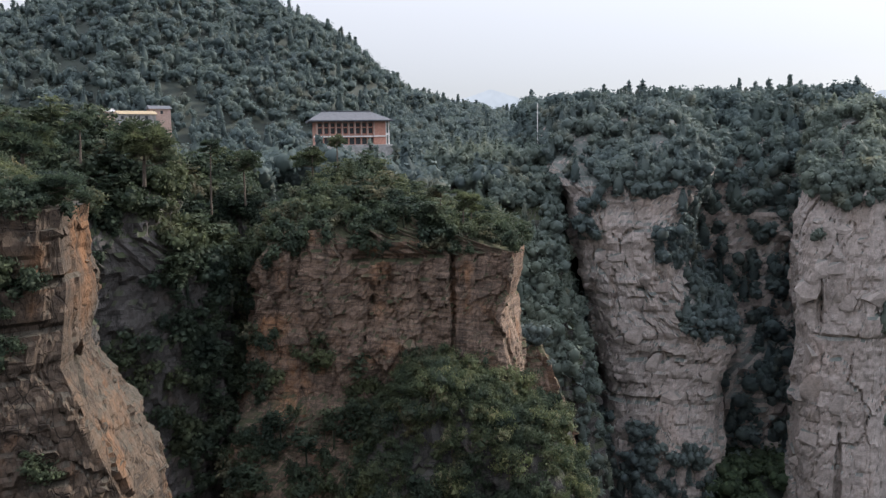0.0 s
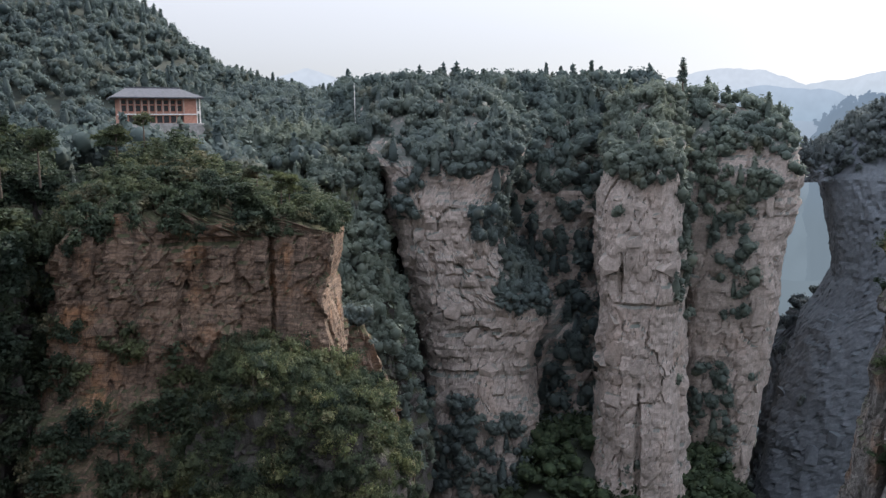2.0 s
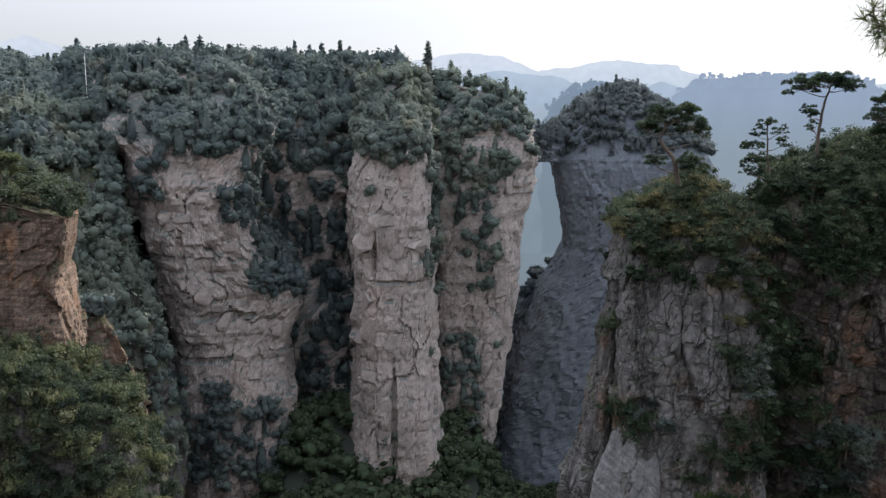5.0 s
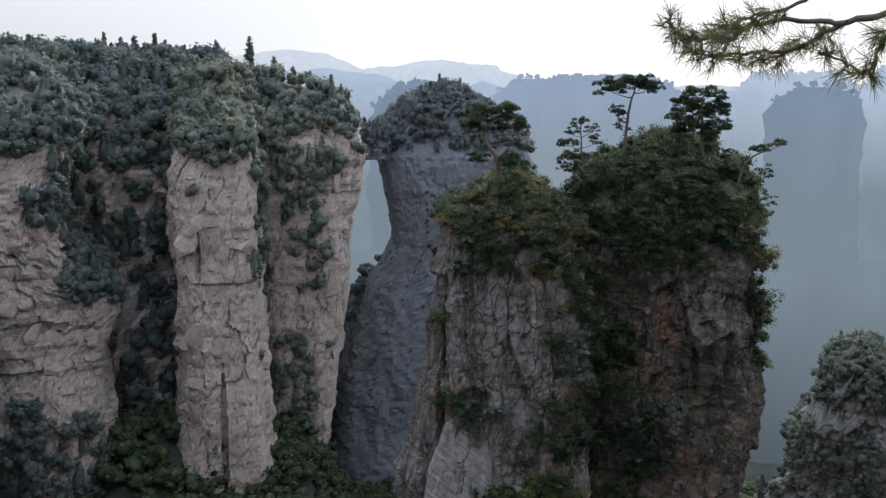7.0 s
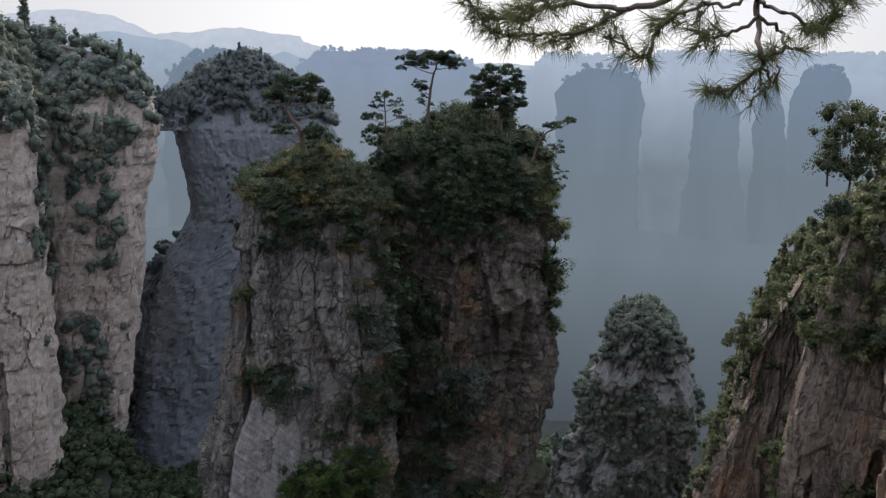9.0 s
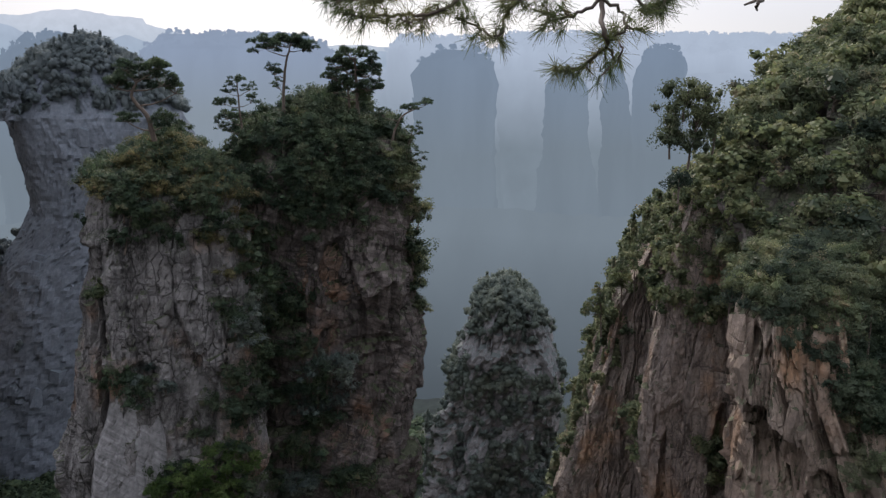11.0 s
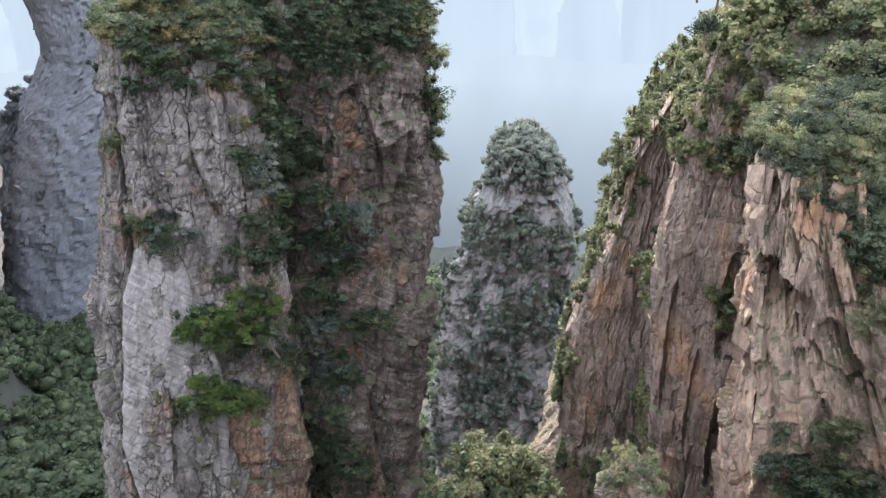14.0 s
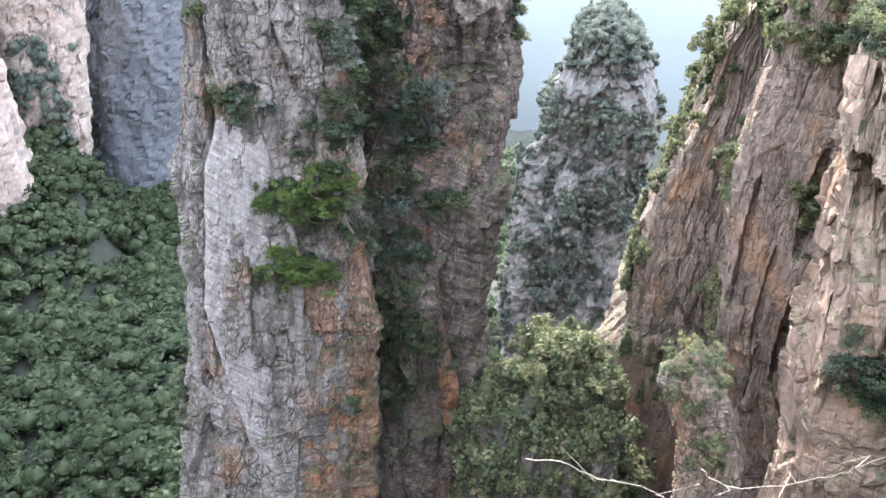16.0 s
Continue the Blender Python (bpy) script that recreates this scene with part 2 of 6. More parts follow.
M = {
    "rock_near": rock_material("grey_sandstone", (0.153, 0.132, 0.12), (0.099, 0.081, 0.072), (0.028, 0.025, 0.023), (0.187, 0.105, 0.063), 0.57, bedded=0.2, veins=(56.6, 20), blocks=0.75, joints=0.6),
    "rock_face": rock_material("pale_grey_sandstone", (0.21, 0.202, 0.194), (0.138, 0.129, 0.122), (0.03, 0.028, 0.026), (0.19, 0.118, 0.078), 0.55, bedded=0.3, blocks=0.85, joints=0.6),
    # darker copy of the sandstone: shade of the recessed cliffs put into its colour
    "rock_shade": rock_material("shade_toned_sandstone", (0.096, 0.088, 0.083), (0.065, 0.061, 0.057), (0.028, 0.028, 0.028), (0.112, 0.078, 0.054), 0.6, joints=0.6),
    "rock_ledge": rock_material("weathered_orange_sandstone", (0.123, 0.09, 0.065), (0.076, 0.057, 0.045), (0.0259, 0.0235, 0.0211), (0.172, 0.092, 0.049), 0.52, moss=(0.08, 0.07, 0.055), joints=0.6, bump=0.7, blocks=0.60),
    # haze of the gorge put into this paler, flatter stone colour
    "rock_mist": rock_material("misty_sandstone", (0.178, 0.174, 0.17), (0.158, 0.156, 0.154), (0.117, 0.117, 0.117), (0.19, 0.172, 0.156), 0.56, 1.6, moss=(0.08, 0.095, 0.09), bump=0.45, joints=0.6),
    "rock_warm": rock_material("orange_sandstone", (0.225, 0.16, 0.12), (0.158, 0.11, 0.083), (0.042, 0.035, 0.031), (0.275, 0.148, 0.08), 0.55, bump=0.65, bedded=0.12, joints=0.6, veins=(-4.9, 8), blocks=0.60),
    "rock_right": rock_material("brown_sandstone", (0.255, 0.21, 0.176), (0.183, 0.145, 0.121), (0.06, 0.051, 0.046), (0.268, 0.171, 0.108), 0.53, upright=0.55, joints=0.6, bedded=0.08, blocks=0.4),
    # paler, low-contrast base colours (bluer for the peak) carry the haze
    "rock_far_hazed": rock_material("hazed_far_sandstone", (0.328, 0.284, 0.257), (0.306, 0.265, 0.24), (0.248, 0.221, 0.205), (0.328, 0.27, 0.236), 0.53, 2.2, moss=(0.09, 0.11, 0.10), bump=0.25, joints=0.6, bedded=0.25),
    "rock_hazed_blue": rock_material("hazy_sandstone", (0.139, 0.157, 0.179), (0.135, 0.152, 0.175), (0.117, 0.133, 0.153), (0.14, 0.156, 0.175), 0.6, 3.0, moss=(0.1, 0.12, 0.135), bump=0.08, joints=0.6, bedded=0.15),
    # tan stone, its base lightened to stand in for sun on the face
    "rock_tan": rock_material("tan_sandstone_lit", (0.271, 0.214, 0.169), (0.209, 0.157, 0.121), (0.068, 0.055, 0.046), (0.258, 0.157, 0.093), 0.54, upright=0.5, joints=0.6, bump=0.6, bedded=0.08, blocks=0.4),
    "leaf_near": leaf_material("shrub_leaves", (0.0264, 0.0432, 0.0274), (0.0449, 0.066, 0.0372), (0.0821, 0.0989, 0.0575), 0.5, (0.115, 0.105, 0.065)),
    "leaf_green": leaf_material("fresh_green_needles", (0.051, 0.085, 0.0255), (0.085, 0.128, 0.0382), (0.136, 0.178, 0.0595), 0.5),
    "leaf_warm": leaf_material("yellowing_leaves", (0.06, 0.066, 0.028), (0.105, 0.1, 0.042), (0.18, 0.15, 0.075), 0.6, (0.17, 0.11, 0.06)),
    "leaf_grey": leaf_material("grey_green_leaves", (0.08, 0.104, 0.0924), (0.12, 0.144, 0.126), (0.168, 0.184, 0.16), 0.3),
    "leaf_pine": leaf_material("pine_needles", (0.0287, 0.0442, 0.0285), (0.0446, 0.0655, 0.0392), (0.0701, 0.0926, 0.0534), 0.5),
    "leaf_mid": leaf_material("wood_leaves", (0.0336, 0.0494, 0.037), (0.056, 0.0745, 0.0484), (0.104, 0.118, 0.0634), 0.09, (0.136, 0.122, 0.0792)),
    # far, misty and hazy leaves: haze mixed into paler, bluer leaf colours
    "leaf_far_hazed": leaf_material("hazed_far_leaves", (0.108, 0.138, 0.138), (0.134, 0.167, 0.159), (0.16, 0.19, 0.167), 0.05, (0.165, 0.17, 0.135), 0.15, 0.45),
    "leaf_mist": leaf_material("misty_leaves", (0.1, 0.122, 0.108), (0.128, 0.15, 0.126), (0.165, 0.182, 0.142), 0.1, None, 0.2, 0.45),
    "leaf_hazed_blue": leaf_material("hazy_wood_leaves", (0.1, 0.122, 0.138), (0.114, 0.136, 0.15), (0.128, 0.15, 0.16), 0.05, None, 0.1, 0.4),
    "leaf_slope": leaf_material("slope_leaves", (0.06, 0.08, 0.047), (0.104, 0.124, 0.066), (0.176, 0.18, 0.1), 0.45, (0.243, 0.205, 0.136)),
    "rock_pale": rock_material("pale_sandstone", (0.235, 0.231, 0.227), (0.195, 0.19, 0.186), (0.08, 0.077, 0.074), (0.2, 0.15, 0.115), 0.64, bump=0.35, joints=0.35, bedded=0.0, veins=(44, 38), blocks=0.25),
    "rock_rust": rock_material("rusty_sandstone", (0.211, 0.15, 0.115), (0.144, 0.101, 0.078), (0.035, 0.029, 0.026), (0.264, 0.131, 0.063), 0.50, bedded=0.45, blocks=0.60, joints=0.6),
    # haze at each distance, put into the glow colour of the backdrop
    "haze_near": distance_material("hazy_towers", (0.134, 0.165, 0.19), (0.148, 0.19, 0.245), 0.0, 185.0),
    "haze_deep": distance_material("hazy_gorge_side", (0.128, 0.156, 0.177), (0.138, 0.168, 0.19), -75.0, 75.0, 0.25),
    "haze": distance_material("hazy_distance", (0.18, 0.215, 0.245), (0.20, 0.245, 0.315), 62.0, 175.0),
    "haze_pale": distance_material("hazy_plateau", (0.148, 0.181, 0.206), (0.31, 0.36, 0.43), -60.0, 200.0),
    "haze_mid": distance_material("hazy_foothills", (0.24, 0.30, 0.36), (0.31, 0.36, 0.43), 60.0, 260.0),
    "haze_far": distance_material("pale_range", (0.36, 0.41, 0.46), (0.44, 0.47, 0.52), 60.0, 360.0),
    "leaf_bough": leaf_material("bough_needles", (0.06, 0.085, 0.03), (0.09, 0.11, 0.045), (0.14, 0.14, 0.065), 3.0, (0.2, 0.14, 0.07)),
    "brick_red": plain_material("reddish_render", (0.42, 0.22, 0.165), 0.85, 1.5, 0.3),
    "pink_render": plain_material("pinkish_render", (0.45, 0.32, 0.27), 0.85, 1.5, 0.3),
    "white_paint": plain_material("white_paint", (0.75, 0.74, 0.72), 0.7, 2.0, 0.2),
    "stone_grey": plain_material("terrace_stone", (0.30, 0.29, 0.28), 0.9, 0.8, 0.6),
    "roof_grey": plain_material("grey_roof_tiles", (0.085, 0.088, 0.10), 0.8, 1.2, 0.4),
    "roof_ochre": plain_material("ochre_roof", (0.30, 0.23, 0.14), 0.8, 1.2, 0.4),
    "wood_red": plain_material("red_window_wood", (0.3, 0.12, 0.09), 0.6, 3.0, 0.3),
    "glass_dark": plain_material("window_glass", (0.05, 0.055, 0.06), 0.12, 2.0, 0.2),
    "soil": plain_material("forest_floor", (0.026, 0.033, 0.025), 0.95, 0.2, 0.6),
    "bark": plain_material("bark", (0.09, 0.07, 0.055), 0.9, 12.0, 0.6),
    "bark_pale": plain_material("pale_bark", (0.22, 0.19, 0.16), 0.85, 9.0, 0.6),
}


# ---- shared builders ----
def spot(bearing, dist, z=0.0):
    return Vector((dist * math.sin(radians(bearing)), dist * math.cos(radians(bearing)), z))


def from_eye(bearing, height, dist):
    return spot(bearing, dist, EYE + dist * math.tan(radians(height)))


def lattice(ix, iy, iz, seed):
    h = (ix * 374761393 + iy * 668265263 + iz * 1274126177 + seed * 974711) & 0xFFFFFFFF
    h = ((h ^ (h >> 13)) * 1274126177) & 0xFFFFFFFF
    h = h ^ (h >> 16)
    return (h & 0xFFFF) / 65535.0


def vnoise(p, seed=0):
    """Value noise in 0..1 at the rows of p."""
    i = np.floor(p).astype(np.int64)
    f = p - i
    f = f * f * (3 - 2 * f)
    out = np.zeros(len(p))
    for dx in (0, 1):
        for dy in (0, 1):
            for dz in (0, 1):
                w = (f[:, 0] if dx else 1 - f[:, 0]) * (f[:, 1] if dy else 1 - f[:, 1]) * (f[:, 2] if dz else 1 - f[:, 2])
                out += w * lattice(i[:, 0] + dx, i[:, 1] + dy, i[:, 2] + dz, seed)
    return out


def fbm(p, seed=0, octaves=4):
    out, amp, total = np.zeros(len(p)), 1.0, 0.0
    for k in range(octaves):
        out += amp * (vnoise(p * 2.0 ** k, seed + k) - 0.5)
        total += amp
        amp *= 0.5
    return out / total * 2


def mesh_of(name, verts, quads, mat, smooth=False):
    me = bpy.data.meshes.new(name)
    verts = np.asarray(verts, dtype=np.float32)
    quads = np.asarray(quads, dtype=np.int32)
    k = quads.shape[1]
    me.vertices.add(len(verts))
    me.vertices.foreach_set("co", verts.ravel())
    me.loops.add(quads.size)
    me.loops.foreach_set("vertex_index", quads.ravel())
    me.polygons.add(len(quads))
    me.polygons.foreach_set("loop_start", np.arange(0, quads.size, k, dtype=np.int32))
    me.polygons.foreach_set("use_smooth", np.full(len(quads), smooth))
    me.materials.append(mat)
    me.update(calc_edges=True)
    return me


def part(name, me, parent, label=""):
    ob = new(name, me)
    ob.parent = parent
    return tagged(ob, label)


def bm_mesh(name, bm, mat, smooth=False):
    me = bpy.data.meshes.new(name)
    bm.to_mesh(me)
    bm.free()
    me.materials.append(mat)
    if smooth:
        me.polygons.foreach_set("use_smooth", np.full(len(me.polygons), True))
    return me


# ---- crowns ----
def cards(centres, normals, size, rng, long=1.5):
    """Pointed leaf sprays at the centres, facing about along the normals."""
    n = len(centres)
    nrm = normals + rng.normal(0, 0.45, (n, 3))
    nrm /= np.linalg.norm(nrm, axis=1)[:, None]
    a = np.cross(nrm, rng.normal(0, 1, (n, 3)))
    a /= np.linalg.norm(a, axis=1)[:, None]
    b = np.cross(nrm, a)
    s = size * rng.uniform(0.65, 1.35, (n, 1))
    v = np.stack([centres - a * s * long / 2, centres + b * s / 2 - nrm * s * 0.12, centres + a * s * long / 2, centres - b * s / 2 - nrm * s * 0.12], 1).reshape(-1, 3)
    return v, np.arange(4 * n).reshape(n, 4)


def ball(rng, rings=4, segs=7, rough=0.25):
    """A dented low ball of quads, for the dark inside of a crown."""
    v = []
    for i in range(rings + 1):
        th = math.pi * (0.04 + 0.92 * i / rings)
        for j in range(segs):
            r = 1 + rng.uniform(-rough, rough)
            v.append((r * math.sin(th) * math.cos(2 * math.pi * j / segs), r * math.sin(th) * math.sin(2 * math.pi * j / segs), r * math.cos(th)))
    q = [(i * segs + j, i * segs + (j + 1) % segs, (i + 1) * segs + (j + 1) % segs, (i + 1) * segs + j) for i in range(rings) for j in range(segs)]
    return np.array(v), np.array(q)


def join(pieces):
    vs, qs, k = [], [], 0
    for v, q in pieces:
        vs.append(v)
        qs.append(q + k)
        k += len(v)
    return np.concatenate(vs), np.concatenate(qs)


def broad_crown(rng, n_cards, size, lobes=6, spread=0.33, rads=(0.2, 0.32), full=0.6):
    """A broadleaf crown 1 high on its foot, of several lobes."""
    pieces = []
    for k in range(lobes):
        a = rng.uniform(0, 6.28)
        r = rng.uniform(0.0, spread)
        c = np.array([r * math.cos(a), r * math.sin(a), rng.uniform(0.3, 0.72)])
        rad = rng.uniform(*rads)
        d = rng.normal(0, 1, (n_cards // lobes, 3))
        d[:, 2] = d[:, 2] * 0.8 + 0.35
        d /= np.linalg.norm(d, axis=1)[:, None]
        pieces.append(cards(c + d * rad * rng.uniform(0.65, 1.25, (len(d), 1)), d, size, rng))
        if full > 0.7:
            v, q = ball(rng, 3, 6, 0.16)
            pieces.append((v * rad * full + c, q))
        elif k % 3 != 2:
            v, q = ball(rng, 2, 5)
            pieces.append((v * rad * full + c, q))
    return join(pieces)


def cone_crown(rng, n_cards, size):
    """A conifer 1 high: drooping whorls that narrow upwards."""
    z = rng.uniform(0.0, 1.0, n_cards) ** 1.3
    whorl = np.floor(z * 9) / 9
    z = whorl * 0.86 + 0.14 + rng.normal(0, 0.012, n_cards)
    r = (1.02 - z) * 0.2 * np.sqrt(rng.uniform(0.1, 1, n_cards)) + 0.01
    a = rng.uniform(0, 6.28, n_cards)
    c = np.stack([r * np.cos(a), r * np.sin(a), z - r * 0.35], 1)
    nrm = np.stack([np.cos(a) * 0.5, np.sin(a) * 0.5, np.full(n_cards, 0.8)], 1)
    v, q = ball(rng, 4, 6)
    v = v * np.array([0.13, 0.13, 0.42]) + np.array([0, 0, 0.48])
    v[:, :2] *= np.clip(1.15 - v[:, 2:3], 0.1, 1) * 1.5
    return join([cards(c, nrm, size, rng, 1.9), (v, q)])


def pine_crown(rng, n_cards, size):
    """An umbrella pine 1 high: bare below, flat plates of needles above, with a thin stem."""
    pieces = []
    for k in range(6):
        a, r, z = rng.uniform(0, 6.28), rng.uniform(0.02, 0.2), 0.55 + 0.42 * (k / 5)
        c = np.array([r * math.cos(a), r * math.sin(a), z])
        d = rng.normal(0, 1, (n_cards // 6, 3)) * np.array([0.11, 0.11, 0.022])
        pieces.append(cards(c + d, np.tile((0, 0, 1.0), (len(d), 1)), size, rng, 1.8))
    s = 0.014
    v = np.array([(x * s * t, y * s * t, z) for z, t in ((0, 1.4), (0.95, 0.5)) for x, y in ((1, 1), (-1, 1), (-1, -1), (1, -1))])
    q = np.array([(j, (j + 1) % 4, 4 + (j + 1) % 4, 4 + j) for j in range(4)])
    pieces.append((v, q))
    return join(pieces)


rng = np.random.default_rng(5)
CROWNS = {
    "broad_far": [broad_crown(rng, 110, 0.09, 5, 0.36, (0.2, 0.32), 0.74) for _ in range(6)],
    "broad_mid": [broad_crown(rng, 240, 0.086, 8, 0.42, (0.14, 0.28)) for _ in range(6)],
    "broad_near": [broad_crown(rng, 1050, 0.040, 15, 0.52, (0.10, 0.25)) for _ in range(8)],
    "crest": [broad_crown(rng, 26, 0.28, 3, 0.3, (0.15, 0.3)) for _ in range(5)],
    "cone_far": [cone_crown(rng, 115, 0.085) for _ in range(4)],
    "cone_mid": [cone_crown(rng, 240, 0.08) for _ in range(4)],
    "pine_far": [pine_crown(rng, 90, 0.09) for _ in range(4)],
    "pine_mid": [pine_crown(rng, 300, 0.06) for _ in range(4)],
}


def planted(spots, kinds, shares, heights, seed, squat=(0.8, 1.25)):
    """One mesh of crowns set at the spots."""
    g = np.random.default_rng(seed)
    pieces = []
    which = g.choice(len(kinds), len(spots), p=shares)
    for p, w in zip(spots, which):
        pool = CROWNS[kinds[w]]
        v, q = pool[g.integers(len(pool))]
        h = g.uniform(*heights) * (1.45 if kinds[w].startswith(("cone", "pine")) else 1.0)
        a = g.uniform(0, 6.28)
        c, s = math.cos(a) * h * g.uniform(*squat), math.sin(a) * h * g.uniform(*squat)
        x = v[:, 0] * c - v[:, 1] * s
        y = v[:, 0] * s + v[:, 1] * c
        pieces.append((np.stack([x + p[0], y + p[1], v[:, 2] * h + p[2] - 0.12 * h], 1), q))
    return join(pieces)


def woods(name, label, spots, kinds, shares, heights, mat, seed, squat=(0.8, 1.25)):
    if len(spots) == 0:
        return None
    v, q = planted(spots, kinds, shares, heights, seed, squat)
    return tagged(new(name, mesh_of(name, v, q, mat, True)), label, "trees", kind="stuff")


# ---- rock masses ----
def section(n, square=4.5, chamfer=None):
    """A rounded-box outline, front (v = 0) sampled densely, back coarsely: unit u in -1..1, v in 0..1, with outward normals."""
    run = np.linspace(0, 8, 4000, endpoint=False)
    u = np.interp(run, (0, 1, 3, 5, 7, 8), (1, 1, -1, -1, 1, 1))
    v = np.interp(run, (0, 1, 3, 5, 7, 8), (0, 1, 1, -1, -1, 0))
    reach = (np.abs(u) ** square + np.abs(v) ** square) ** (-1 / square)
    u, v = u * reach, v * reach
    nu, nv = np.sign(u) * np.abs(u) ** (square - 1), np.sign(v) * np.abs(v) ** (square - 1)
    if chamfer:
        cu, cv, side = (*chamfer, 0)[:3]
        over = (np.abs(u) - (1 - cu)) / cu + (np.abs(v) - (1 - cv)) / cv
        cut = (over > 1) & (np.abs(u) > 1 - cu) & (np.abs(v) > 1 - cv) & (u * side >= 0)
        share = np.clip((np.abs(u) - (1 - cu)) / cu / np.maximum(over, 1e-6), 0, 1)
        nu, nv = np.where(cut, np.sign(u) * 0.7, nu), np.where(cut, np.sign(v) * 0.7, nv)
        u = np.where(cut, np.sign(u) * (1 - cu + cu * share), u)
        v = np.where(cut, np.sign(v) * (1 - cv + cv * (1 - share)), v)
    step = np.hypot(np.diff(u, append=u[0]), np.diff(v, append=v[0])) * np.where(v < -0.3, 1.0, np.where(v < 0.5, 0.45, 0.1))
    s = np.cumsum(step) / step.sum()
    k = np.searchsorted(s, np.linspace(0, 1, n, endpoint=False))
    u, v, nu, nv = u[k], v[k], nu[k], nv[k]
    ln = np.hypot(nu, nv) + 1e-9
    return u, (v + 1) / 2, nu / ln, nv / ln


def cells(s, z, seed):
    """Irregular cells: a tone for each, how far inside its edge a place lies, and a tilt of its face."""
    i, j = np.floor(s).astype(np.int64), np.floor(z).astype(np.int64)
    best, second, tone, slope = np.full(len(s), 9.0), np.full(len(s), 9.0), np.zeros(len(s)), np.zeros(len(s))
    for di in (-1, 0, 1):
        for dj in (-1, 0, 1):
            a, b = i + di, j + dj
            cs, cz = a + 0.1 + 0.8 * lattice(a, b, 0 * a, seed), b + 0.1 + 0.8 * lattice(a, b, 0 * a + 1, seed)
            dd = np.maximum(np.abs(s - cs), np.abs(z - cz)) * 0.75 + 0.25 * (np.abs(s - cs) + np.abs(z - cz))
            near = dd < best
            second = np.where(near, best, np.minimum(second, dd))
            tone = np.where(near, lattice(a, b, 0 * a + 2, seed), tone)
            tilt = (s - cs) * (lattice(a, b, 0 * a + 3, seed) - 0.5) * 2 + (z - cz) * (lattice(a, b, 0 * a + 4, seed) - 0.5) * 2
            slope = np.where(near, tilt, slope)
            best = np.where(near, dd, best)
    return tone, second - best, slope


def rock_mass(bearing, dist, depth, levels, foot=0.0, step=0.8, relief=1.0, seed=0, flare=1.1, tall=1.0, beds=1.0, dip=0.04, crag=1.0, hollows=(), undercuts=(), square=4.5, chamfer=None, wavy=1.0):
    """Rows of (height, left, right, front) from the top down, in metres across and away from a point at the bearing and distance."""
    lv = sorted(levels)
    z0, l0, r0, f0 = lv[0]
    if z0 > foot + 3:
        lv = [(foot, l0 * flare - 1, r0 * flare + 1, f0 - 2)] + lv
    lv = np.array(lv)
    zs = np.arange(lv[0, 0], lv[-1, 0] + step, step)
    zs[-1] = lv[-1, 0]
    L, R, F = (np.interp(zs, lv[:, 0], lv[:, k]) for k in (1, 2, 3))
    width = (R - L).max()
    n = int(np.clip((width * 1.0 + depth * 0.6) / step * 1.25, 60, 420))
    u, v, nu, nv = section(n, square, chamfer)
    rows = len(zs)
    Z = np.repeat(zs, n)
    U = ((L + R) / 2)[:, None] + ((R - L) / 2)[:, None] * u[None]
    V = F[:, None] + (np.maximum(depth - F, depth * 0.35))[:, None] * v[None]
    U, V = U.ravel(), V.ravel()
    NU, NV = np.tile(nu, rows), np.tile(nv, rows)
    # distance along the outline, for joints
    run = np.cumsum(np.hypot(np.diff(u, prepend=u[0]) * width / 2, np.diff(v, prepend=v[0]) * depth))
    S = np.tile(run, rows)
    P = np.stack([U, V, Z], 1)
    warp = wavy * fbm(P * 0.10 + seed, seed, 3)
    rough = 0.5 + np.clip(0.5 + 1.2 * fbm(P * 0.05 + 9, seed + 2, 2), 0, 1)
    d = 1.7 * relief * fbm(P * np.array([0.07, 0.07, 0.03]) + seed, seed + 3, 4)
    # slabs and blocks parted by joints, in three sizes
    for w, h, lift, crack, thin, k in ((8.0, 11.0 * tall, 1.6, 0.8, 0.05, 5), (3.2, 3.4 * tall, 0.75, 0.4, 0.06, 6), (1.2, 1.0 * tall, 0.30, 0.16, 0.10, 7)):
        tone, gap, slope = cells(S / (w * relief) + warp * 0.5 + seed, Z / (h * relief) + warp * 0.35 + dip * U / h, seed + k)
        d += relief * (crag * lift * ((tone - 0.5) + 1.1 * slope) * rough - crack * np.clip(1 - gap / thin, 0, 1) * np.clip(tone * 2 - 0.5, 0, 1))
    # beds
    zz = np.stack([warp * 0.6 + S * 0.03, 0 * Z, Z / (0.7 * relief) + dip * U], 1)
    d += beds * relief * (0.30 * (vnoise(zz, seed + 13) - 0.5) + 0.55 * (vnoise(zz * np.array([1, 1, 0.3]), seed + 14) - 0.5)) * rough
    d += 0.35 * relief * fbm(P * 0.5, seed + 17, 3)
    for hu, hz, ru, rz, deep in hollows:
        inside = 1 - ((U - hu) / ru) ** 2 - ((Z - hz) / rz) ** 2 + 0.5 * fbm(P * 0.6, seed + 23, 2)
        d -= deep * np.clip(inside * 2.5, 0, 1) * (NV < -0.3)
    for u0, z0, u1, z1, high, deep in undercuts:
        # a slanting roof with a hollow below it
        below = z0 + (z1 - z0) * np.clip((U - u0) / (u1 - u0), 0, 1) - Z + 0.5 * fbm(P * 0.5, seed + 29, 2)
        across = np.clip((U - u0) / 0.4, 0, 1) * np.clip((u1 - U) / 0.4, 0, 1)
        d -= deep * across * np.clip(below / 0.35, 0, 1) * np.clip(1.3 * (1 - below / high), 0, 1) * (NV < -0.3)
    d *= np.where(np.abs(np.abs(NU) - math.sqrt(0.5)) < 1e-4, 0.65, 1.0) if chamfer else 1.0
